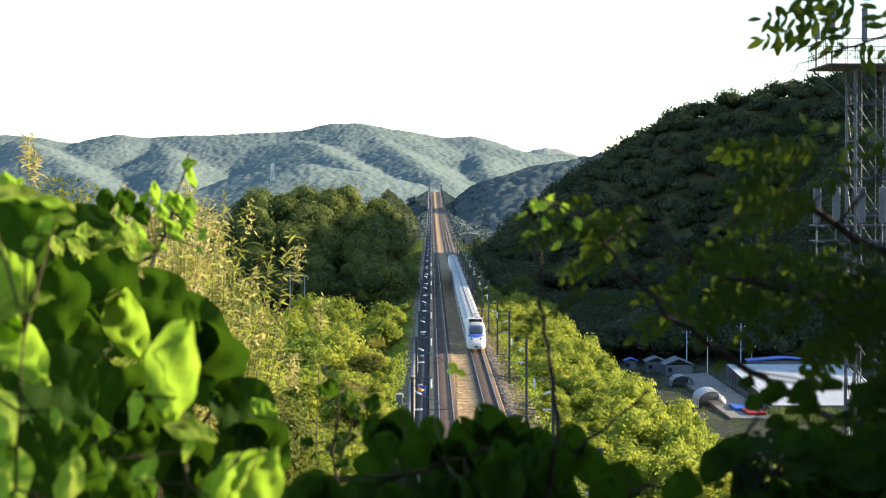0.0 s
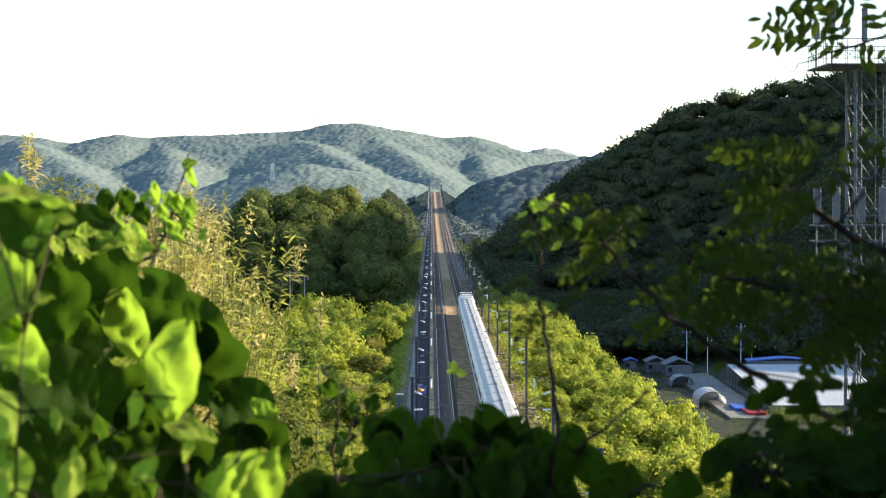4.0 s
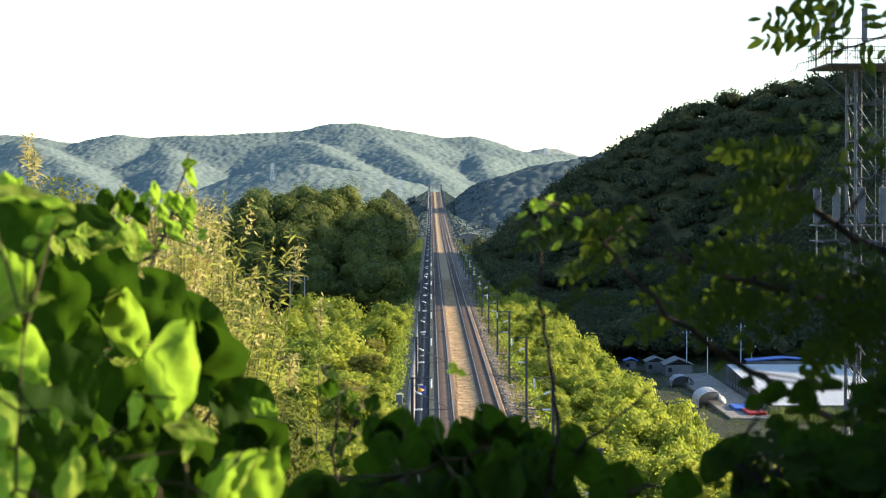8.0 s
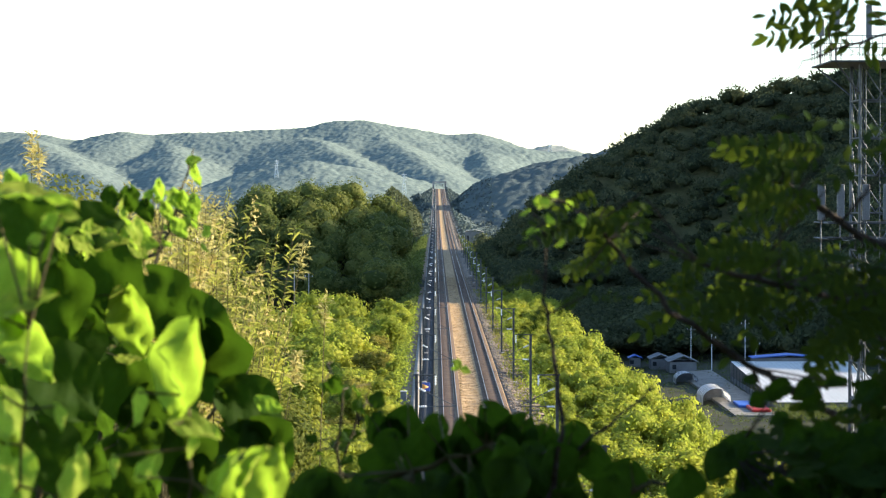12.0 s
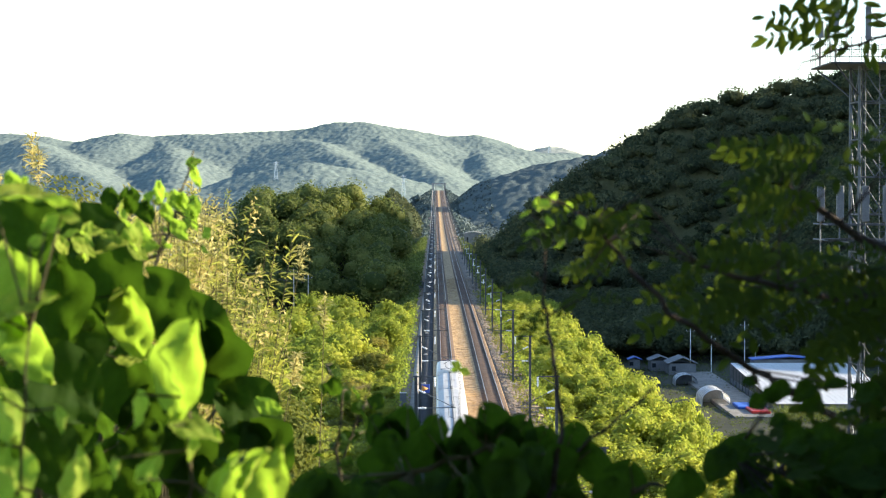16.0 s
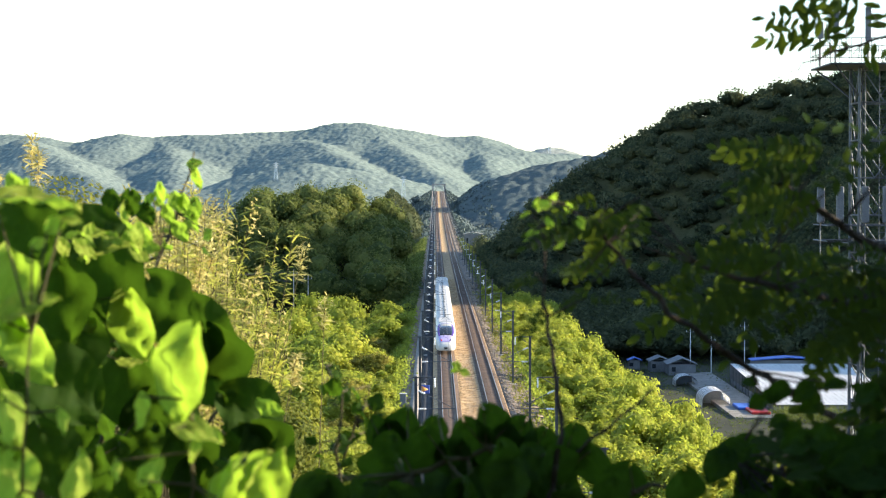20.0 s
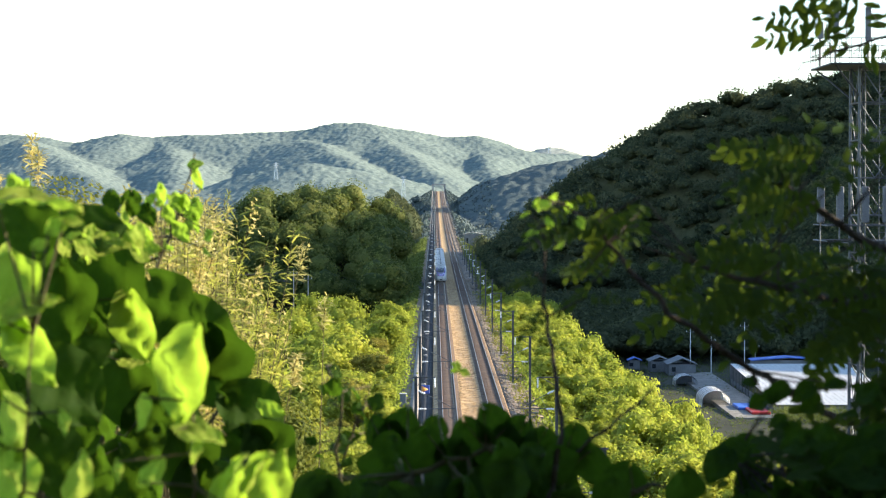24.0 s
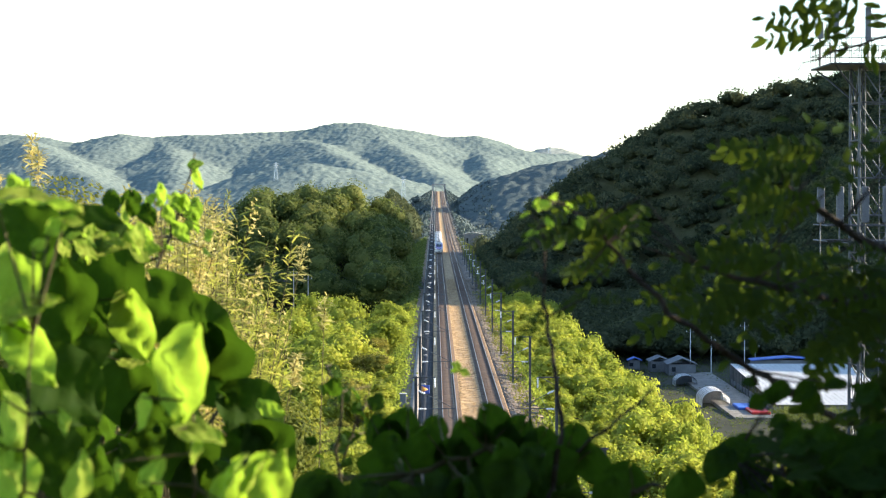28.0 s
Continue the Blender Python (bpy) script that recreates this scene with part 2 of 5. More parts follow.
def rail_z(y):
    """Height of the rail heads: level, then climbing."""
    return 8.5e-6 * np.maximum(np.asarray(y, float) - 600.0, 0) ** 2


def ridge(X, Y, pts, slope, soft=12.0):
    h = np.full(X.shape, -1e3)
    for (ax, ay, az), (bx, by, bz) in zip(pts, pts[1:]):
        dx, dy = bx - ax, by - ay
        t = np.clip(((X - ax) * dx + (Y - ay) * dy) / (dx * dx + dy * dy), 0, 1)
        d = np.hypot(X - ax - t * dx, Y - ay - t * dy)
        h = np.maximum(h, az + t * (bz - az) - slope * (np.sqrt(d * d + soft * soft) - soft))
    return h


def step(a, b, v):
    t = np.clip((v - a) / (b - a), 0, 1)
    return t * t * (3 - 2 * t)


def waves(X, Y, size, seed):
    """Smooth ground unevenness, from -1 to 1."""
    out = np.zeros(X.shape)
    for i in range(7):
        a, k = (seed * 1.7 + i * 2.4) % 6.28, (0.6 + 1.3 * ((i * 0.618 + seed * 0.37) % 1.0)) / size
        out += np.sin((X * np.cos(a) + Y * np.sin(a)) * k * 6.28 + i * 1.9 + seed)
    return out / 4.5


# the right hill's last points are unseen, raised to shade track and knoll
RIGHT_HILL = [(22, 845, 1), (28, 835, 6), (49, 825, 21), (57, 825, 28), (69, 830, 37), (90, 830, 50.5), (110, 830, 55.5), (131, 830, 59.5), (155, 825, 62.5), (200, 790, 73), (240, 680, 100), (255, 570, 110), (258, 525, 101), (258, 508, 88)]
MID_RIDGE = [(17, 1740, 9), (37, 1720, 24), (58, 1720, 30), (80, 1720, 37), (101, 1720, 46), (122, 1720, 53), (144, 1720, 58), (250, 1750, 80), (500, 1900, 110)]
SPUR = [(-300, 2750, 22), (-217, 2800, 46), (-155, 2800, 58), (-99, 2800, 52), (-44, 2800, 38), (0, 2800, 24)]
FAR_RIDGE = [(-900, 3500, 105), (-643, 3450, 112), (-590, 3420, 105), (-534, 3420, 97), (-466, 3400, 109), (-416, 3400, 102), (-365, 3400, 107), (-272, 3400, 113),
             (-188, 3400, 114), (-146, 3400, 123), (-104, 3400, 127), (-53, 3400, 117), (6, 3400, 107), (56, 3400, 106), (115, 3400, 91), (149, 3400, 83), (230, 3450, 75), (900, 3600, 125)]
CONE = [(225, 4500, 112), (245, 4500, 108)]
SPURS = [[(-592, 3300, 100), (-494, 3050, 61), (-405, 2850, 26)], [(-400, 3390, 100), (-360, 3150, 70), (-330, 2950, 36)], [(-190, 3300, 103), (-123, 3050, 67), (-70, 2900, 42), (-33, 2800, 29)],
         [(-104, 3390, 118), (-20, 3050, 62), (10, 2900, 36)], [(60, 3380, 96), (80, 3000, 36)]]


def natural(X, Y):
    """The ground before the railway was built."""
    h = -8.5 - 6.5 * step(-5, 30, X) + 0.6 * waves(X, Y, 90, 3)
    h = np.maximum(h, -8.0 + 10 * step(1000, 2300, Y))
    h = np.where(X > 15, np.where(Y < 700, np.minimum(h, -14.4 + 0.3 * waves(X, Y, 60, 4)), h), h)
    for pts, slope in ((RIGHT_HILL, 0.70), (MID_RIDGE, 0.36), (SPUR, 0.30), (FAR_RIDGE, 0.27), (CONE, 0.32), *((s, 0.33) for s in SPURS)):
        rise = ridge(X, Y, pts, slope, 5.0 if pts is RIGHT_HILL else 12.0) + (1.4 * waves(X, Y, 70, 6) if pts is RIGHT_HILL else 3.4 * waves(X, Y, 190, 6) + 1.2 * waves(X, Y, 60, 7))
        if pts is RIGHT_HILL:
            rise = np.minimum(rise, np.interp(X / np.maximum(Y, 50) * 830, [10, 16, 22, 28, 35, 49, 57, 69, 90, 110, 131, 170, 400], [-15, -8, -2, 4, 10, 20, 26.5, 33, 47.5, 52.5, 57.5, 67.5, 118]))
        h = np.maximum(h, rise)
    knoll = np.interp(X, [-75, -60, -53, -47, -38, -25, -18, -10.6, -6, -2.6, 4], [-20, -6, 5, 11, 14, 14, 13, 8, 3, -2, -20]) + 1.2 * waves(X, Y, 30, 8)
    h = np.maximum(h, -20 + (knoll + 20) * np.exp(-((Y - 585) / 62) ** 2))
    h = np.maximum(h, -20 + 42 * np.exp(-((X + 20) / 17) ** 2 - ((Y - 1200) / 78) ** 2))
    hill = 21.3 - 0.235 * np.maximum(Y - 4, 0) - 0.0004 * X * X
    hill = np.where(X < -8, hill + 0.02 * np.minimum(-X - 8, 30), hill)
    # unseen rise behind the lookout, added under the trees that block the sky
    hill = hill + 0.45 * np.clip(-2.5 - Y, 0, 40)
    hill = hill + 2.0 * np.exp(-((X + 2.5) / 1.3) ** 2 - ((Y - 12) / 4.0) ** 2)
    return np.maximum(h, hill)


def ground_z(X, Y):
    X, Y = np.asarray(X, float), np.asarray(Y, float)
    h = natural(X, Y)
    form, run = rail_z(Y) - 0.75, np.maximum(np.abs(X - MID) - 7.5, 0)
    cut = np.minimum(np.maximum(h, form - run * 0.62), form + run * 0.9)
    return np.where((Y > PORTAL) & (Y < LINE_END), cut, h)


def stops(*legs):
    out = []
    for a, b, s in legs:
        out.append(np.arange(a, b, s))
    return np.concatenate(out + [[legs[-1][1]]])


gx = stops((-2500, -872.5, 87.5), (-872.5, -67.5, 11.5), (-67.5, 130, 2.5), (130, 340, 7), (340, 2500, 60))
gy = stops((-2200, 0, 50), (0, 300, 4), (300, 1100, 6), (1100, 2400, 13), (2400, 3500, 16), (3500, 4900, 50))
GX, GY = np.meshgrid(gx, gy)
GZ = ground_z(GX, GY)


def sheet_z(X, Y):
    """Heights of the ground sheet at many places."""
    i, j = np.clip(np.searchsorted(gx, X) - 1, 0, len(gx) - 2), np.clip(np.searchsorted(gy, Y) - 1, 0, len(gy) - 2)
    a, b = (X - gx[i]) / (gx[i + 1] - gx[i]), (Y - gy[j]) / (gy[j + 1] - gy[j])
    return (GZ[j, i] * (1 - a) + GZ[j, i + 1] * a) * (1 - b) + (GZ[j + 1, i] * (1 - a) + GZ[j + 1, i + 1] * a) * b


def gz(x, y):
    """Height of the ground sheet at one place."""
    i, j = int(np.searchsorted(gx, x)) - 1, int(np.searchsorted(gy, y)) - 1
    a, b = (x - gx[i]) / (gx[i + 1] - gx[i]), (y - gy[j]) / (gy[j + 1] - gy[j])
    return float((GZ[j, i] * (1 - a) + GZ[j, i + 1] * a) * (1 - b) + (GZ[j + 1, i] * (1 - a) + GZ[j + 1, i + 1] * a) * b)


idx = np.arange(GX.size).reshape(GX.shape)
cells = np.stack([idx[:-1, :-1], idx[:-1, 1:], idx[1:, 1:], idx[1:, :-1]], -1)
mouth = (np.abs(GX[:-1, :-1] + 1.2 - MID) < 6.5) & (GY[:-1, :-1] <= PORTAL) & (GY[1:, 1:] > PORTAL)
ground = new("ground", mesh_np("ground", np.stack([GX, GY, GZ], -1).reshape(-1, 3), cells.reshape(-1, 4)[~mouth.ravel()], M_GROUND, True))
# farther cells take the haze-tinted ground colours
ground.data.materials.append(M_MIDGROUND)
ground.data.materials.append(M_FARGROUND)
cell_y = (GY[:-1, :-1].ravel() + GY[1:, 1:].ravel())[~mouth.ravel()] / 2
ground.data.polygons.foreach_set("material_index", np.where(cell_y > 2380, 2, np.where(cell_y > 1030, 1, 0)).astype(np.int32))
tagged(ground, "dark wooded valley floor and hills", "ground", kind="structure")


# ---- railway ----
def sweep(name, profile, ys, mat, x=0.0):
    """A closed or open profile of (x, z) drawn along the line, following its climb."""
    p = np.array(profile)
    v = np.concatenate([np.stack([p[:, 0] + x, np.full(len(p), y), p[:, 1] + float(rail_z(y))], 1) for y in ys])
    k = len(p)
    f = [(i * k + j, i * k + j + 1, (i + 1) * k + j + 1, (i + 1) * k + j) for i in range(len(ys) - 1) for j in range(k - 1)]
    return mesh_np(name, v, f, mat)


LINE = np.concatenate([np.arange(-2100, 600, 50), np.arange(600, LINE_END + 1, 20)])
OPEN = LINE[LINE >= 60]
bed = new("track_bed", sweep("track_bed", [(-0.25, -0.8), (-0.2, -0.42), (0.25, -0.22), (2.95, -0.22), (3.4, -0.36), (4.8, -0.36), (5.25, -0.22), (7.93, -0.225), (7.95, -0.8)], LINE, M_BALLAST))
tagged(bed, "brown crushed stone ballast under two tracks", "track bed", kind="structure")
verge = new("pavement_stone_verge", sweep("pavement_stone_verge", [(7.95, -0.8), (7.96, -0.24), (9.0, -0.40), (9.6, -0.52), (10.1, -0.60), (11.6, -0.7), (11.7, -1.2)], OPEN, M_STONE))
tagged(verge, "pale stone verge beside the ballast", "verge", kind="structure")
# plain dark strip between the trough and the ballast
path = new("pavement_path", sweep("pavement_path", [(-1.75, -0.8), (-1.72, -0.6), (-0.24, -0.6), (-0.22, -0.8)], OPEN, M_STRIP))
tagged(path, "dark strip along the line beside the track", "path", kind="structure")
trough = new("pavement_cable_trough", sweep("pavement_cable_trough", [(-2.75, -0.9), (-2.75, -0.35), (-1.95, -0.35), (-1.93, -0.62), (-1.75, -0.62), (-1.75, -0.9)], OPEN, M_TROUGH))
tagged(trough, "pale concrete cable trough along the line", "cable trough", kind="structure")
bank = new("ground_bank", sweep("ground_bank", [(-2.76, -0.7), (-3.6, -0.72), (-4.3, -1.25), (-4.4, -1.8)], OPEN, M_SOIL))
tagged(bank, "bare brown soil bank beside the trough", "bank", kind="structure")

def stones(name, label, mat, seed, n, xs, ys, size, level):
    """Loose stones standing proud of a bed, in one mesh; level(x): the bed's height."""
    rng = np.random.default_rng(seed)
    X, Y = rng.uniform(*xs, n), ys[0] + (ys[1] - ys[0]) * rng.uniform(0, 1, n) ** 1.25
    v, f = blobs(np.stack([X, Y, rail_z(Y) + level(X)], 1), size * rng.uniform(0.5, 1.4, n), rng, 0, 0.3, 0.6)
    return tagged(new(name, mesh_np(name, v, f, mat)), label, "ballast stones", kind="stuff")


stones("ballast_stones", "coarse brown ballast stones heaped between the tracks", M_BALLAST, 21, 5200, (2.9, 5.2), (150, 620), 0.085, lambda x: np.interp(x, [2.95, 3.4, 4.8, 5.25], [-0.22, -0.36, -0.36, -0.22]))
stones("ballast_stones", "pale uneven stones on the verge", M_STONE, 22, 5200, (8.1, 11.5), (150, 620), 0.15, lambda x: np.interp(x, [7.96, 9, 9.6, 10.1, 11.6], [-0.24, -0.4, -0.52, -0.6, -0.7]))
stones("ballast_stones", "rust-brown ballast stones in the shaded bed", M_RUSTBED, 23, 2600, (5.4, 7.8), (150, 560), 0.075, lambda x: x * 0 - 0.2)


def railway_track(x, label):
    track = tagged(new("railway_track"), label, "railway track", "tracks")
    for side in (-0.7535, 0.7535):
        head = part("rail", sweep("rail", [(-0.036, -0.05), (-0.036, 0), (0.036, 0), (0.036, -0.05)], LINE, M_RAIL, x + side), None, track, "worn steel rail")
        part("rail_web", sweep("rail_web", [(-0.075, -0.19), (-0.07, -0.165), (-0.012, -0.14), (-0.012, -0.045), (0.012, -0.045), (0.012, -0.14), (0.07, -0.165), (0.075, -0.19)], LINE, M_RUST, x + side), None, head)
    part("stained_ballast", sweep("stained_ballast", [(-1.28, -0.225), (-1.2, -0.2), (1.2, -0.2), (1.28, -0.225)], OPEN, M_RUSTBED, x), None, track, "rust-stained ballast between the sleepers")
    ys = np.arange(70, 760, 0.6)
    unit = np.array([(-1.25, -0.13, -0.24), (1.25, -0.13, -0.24), (1.25, 0.13, -0.24), (-1.25, 0.13, -0.24), (-1.22, -0.1, -0.185), (1.22, -0.1, -0.185), (1.22, 0.1, -0.185), (-1.22, 0.1, -0.185)])
    v = np.concatenate([unit + (x, y, float(rail_z(y))) for y in ys])
    f0 = np.array([(4, 5, 6, 7), (0, 1, 5, 4), (1, 2, 6, 5), (2, 3, 7, 6), (3, 0, 4, 7)])
    f = (f0[None] + (np.arange(len(ys)) * 8)[:, None, None]).reshape(-1, 4)
    tagged(part("sleeper_bed", mesh_np("sleeper_bed", v, f, M_SLEEPER), None, track), kind="stuff")
    return track


railway_track(TRACK_L, "steel railway track on concrete sleepers, under the masts beside the dark strip")
railway_track(TRACK_R, "steel railway track on concrete sleepers beside the stone verge")


def insulator(parent, a, b, r=0.085):
    """A ribbed porcelain insulator from a to b."""
    bm = bmesh.new()
    a, b = Vector(a), Vector(b)
    for i in range(4):
        rod(bm, a.lerp(b, i / 4), a.lerp(b, (i + 0.6) / 4), r, r * 0.65, 8)
    rod(bm, a, b, r * 0.45, None, 6)
    return part("insulator", bm, M_PORCELAIN, parent, "white ribbed porcelain insulator")


def catenary_mast(side):
    """Overhead line mast; side 1 reaches to +x. Its origin is at the mast's foot, rail height at z 0.6."""
    s = side
    mast = tagged(new("catenary_mast"), "dark steel overhead line mast with cantilever and white insulators", "catenary mast", "overhead line masts")
    bm = boxed(-0.12, -0.09, -0.11, 0.11, 0, 9.2)
    box(bm, 0.09, 0.12, -0.11, 0.11, 0, 9.2)
    box(bm, -0.09, 0.09, -0.012, 0.012, 0, 9.2)
    part("post", bm, M_GALV, mast)
    part("footing", boxed(-0.4, 0.4, -0.4, 0.4, -0.4, 0.18, bevel=0.04), M_CONCRETE, mast, "square concrete footing")
    bm = rodded((-0.25 * s, 0, 9.12), (1.55 * s, 0, 9.12), 0.05)
    rod(bm, (0, 0, 8.4), (1.2 * s, 0, 9.1), 0.03)
    part("top_arm", bm, M_GALV, mast)
    insulator(mast, (1.5 * s, 0, 9.06), (1.5 * s, 0, 8.3), 0.10)
    insulator(mast, (0.2 * s, 0, 6.6), (0.85 * s, 0, 6.62), 0.10)
    insulator(mast, (0.2 * s, 0, 8.05), (0.75 * s, 0, 7.8), 0.10)
    part("cantilever", rodded((0.85 * s, 0, 6.62), (3.15 * s, 0, 6.66), 0.035), M_GALV, mast)
    part("stay_tube", rodded((0.75 * s, 0, 7.8), (2.95 * s, 0, 6.7), 0.03), M_GALV, mast)
    bm = rodded((2.6 * s, 0, 6.6), (2.6 * s, 0, 6.0), 0.02)
    rod(bm, (2.6 * s, 0, 6.0), (3.1 * s, 0, 5.75), 0.02)
    part("steady_arm", bm, M_GALV, mast)
    return mast


MASTS = [180 + 50.5 * k for k in range(-1, 42)]
left_mast, right_mast = catenary_mast(1), catenary_mast(-1)
for proto, x in ((left_mast, -1.5), (right_mast, 9.65)):
    for i, y in enumerate(MASTS):
        m = pose(x, y, float(rail_z(y)) - 0.6)
        if i == 0:
            proto.matrix_basis = m
        else:
            copy_thing(proto, m)


def wire(name, label, runs, r=0.012):
    """Overhead wires hung from mast to mast; runs: (x, height, sag)."""
    bm = bmesh.new()
    for x, z, sag in runs:
        for a, b in zip(MASTS, MASTS[1:]):
            if a > 1300:
                break
            for i in range(4):
                p = []
                for t in (i / 4, (i + 1) / 4):
                    y = a + (b - a) * t
                    p.append((x, y, float(rail_z(y)) + z - sag * 4 * t * (1 - t)))
                rod(bm, *p, r, None, 3)
    return tagged(part(name, bm, M_DARKSTEEL, None), label, "wire", "overhead wires")


for x, s in ((TRACK_L, 1), (TRACK_R, -1)):
    wire("contact_wire", "thin copper contact wire over the track", [(x, 5.12, 0.0)])
    wire("messenger_wire", "sagging messenger wire above the contact wire", [(x, 6.08, 0.7)])
wire("feeder_wire", "feeder wire hung below white insulators", [(0.0, 7.7, 0.5)])
wire("feeder_wire", "feeder wire hung below white insulators", [(8.15, 7.7, 0.5)])

# tunnel portal under the lookout hill
bm = bmesh.new()
box(bm, -6, -2.6, PORTAL - 1.2, PORTAL + 2.6, -1, 10.5)
box(bm, 10.8, 14.2, PORTAL - 1.2, PORTAL + 2.6, -1, 10.5)
box(bm, -2.6, 10.8, PORTAL - 1.2, PORTAL + 2.6, 7.8, 10.5)
zt = float(rail_z(LINE_END))
box(bm, -3, -1.2, LINE_END - 4, LINE_END + 6, zt - 2, zt + 7)
box(bm, 9.4, 11.2, LINE_END - 4, LINE_END + 6, zt - 2, zt + 7)
box(bm, -1.2, 9.4, LINE_END - 4, LINE_END + 6, zt + 5.6, zt + 7)
tagged(part("wall_portal", bm, M_CONCRETE, None), "plain concrete tunnel portals at the line's ends", "portal", kind="structure")


# ---- trains ----
def loft(rings, smooth=True):
    """A closed skin over rings of equal point count."""
    bm = bmesh.new()
    rows = [[bm.verts.new(p) for p in r] for r in rings]
    k = len(rows[0])
    for a, b in zip(rows, rows[1:]):
        for j in range(k):
            bm.faces.new((a[j], a[(j + 1) % k], b[(j + 1) % k], b[j]))
    bm.faces.new(rows[0][::-1])
    bm.faces.new(rows[-1])
    for f in bm.faces:
        f.smooth = smooth
    bmesh.ops.recalc_face_normals(bm, faces=bm.faces)
    return bm


def hull(y, w, top, bottom=0.45):
    """One cross-section of a coach: half width w, roof height top."""
    h = top - bottom
    pts = [(w * 0.93, 0.0), (w, 0.12 * h), (w, 0.66 * h), (w * 0.97, 0.82 * h), (w * 0.86, 0.93 * h), (w * 0.5, 0.985 * h), (0, h)]
    ring = [(x, y, bottom + z) for x, z in pts]
    return ring + [(-x, y, z) for x, y, z in ring[-2::-1]]


def bogie(parent, y):
    bm = boxed(-1.15, 1.15, y - 1.5, y + 1.5, 0.35, 0.62)
    for dy in (-1.25, 1.25):
        for x in (-0.75, 0.75):
            rod(bm, (x - 0.06, y + dy, 0.46), (x + 0.06, y + dy, 0.46), 0.46, None, 12)
        rod(bm, (-0.8, y + dy, 0.46), (0.8, y + dy, 0.46), 0.09)
    return part("bogie", bm, M_BLACK, parent, "dark wheelset frame")


def coach(train, y0, y1, top, roof_mat, band_mat, body_mat):
    """A coach between y0 and y1, with window band, doors, roof skin and roof cable."""
    w = 1.45
    car = part("coach", loft([hull(y0 + 0.5, w - 0.08, top - 0.06), hull(y0 + 0.66, w, top), hull(y1 - 0.66, w, top), hull(y1 - 0.5, w - 0.08, top - 0.06)]), body_mat, train, "painted passenger coach")
    part("roof_skin", loft([[(x, y, z) for x, z in ((-1.27, top - 0.22), (-0.73, top - 0.035), (0, top + 0.015), (0.73, top - 0.035), (1.27, top - 0.22), (0, top - 0.4))] for y in (y0 + 0.7, y1 - 0.7)], False), roof_mat, car)
    part("roof_cable", boxed(-0.045, 0.045, y0 - 0.2, y1 + 0.2, top + 0.0, top + 0.07), M_DARKSTEEL, car, "dark roof cable duct")
    part("gangway", boxed(-1.3, 1.3, y1 - 0.52, y1 + 0.52, 0.7, top - 0.32, bevel=0.08), M_BLACK, car, "black rubber gangway bellows")
    bm = boxed(-0.11, 0.11, y1 - 0.75, y1 + 0.75, top - 0.05, top + 0.09, bevel=0.03)
    part("cable_joint", bm, M_DARKSTEEL, car, "dark cable joint over the coach ends")
    bm = bmesh.new()
    for s in (-1, 1):
        box(bm, s * w - 0.012, s * w + 0.012, y0 + 0.5, y1 - 0.5, 1.0, 1.22)
    part("stripe", bm, band_mat, car)
    n = 8
    for s in (-1, 1):
        bm = bmesh.new()
        for i in range(n):
            a = y0 + 2.4 + i * (y1 - y0 - 4.8) / n
            box(bm, s * w - 0.015, s * w + 0.015, a + 0.12, a + (y1 - y0 - 4.8) / n - 0.12, 1.75, 2.4)
        part("window_row", bm, M_GLASS, car, "row of tinted windows")
        part("door", boxed(s * w - 0.014, s * w + 0.014, y0 + 0.95, y0 + 1.85, 0.75, 2.7, bevel=0.006), band_mat, car)
    part("roof_seam", boxed(-0.5, 0.5, (y0 + y1) / 2 - 0.03, (y0 + y1) / 2 + 0.03, top - 0.09, top + 0.018), M_GALV, car)
    part("roof_box", boxed(-0.12, 0.12, y0 + 1.2, y0 + 1.7, top - 0.02, top + 0.09, bevel=0.03), M_GALV, car)
    bogie(car, y1)
    return car


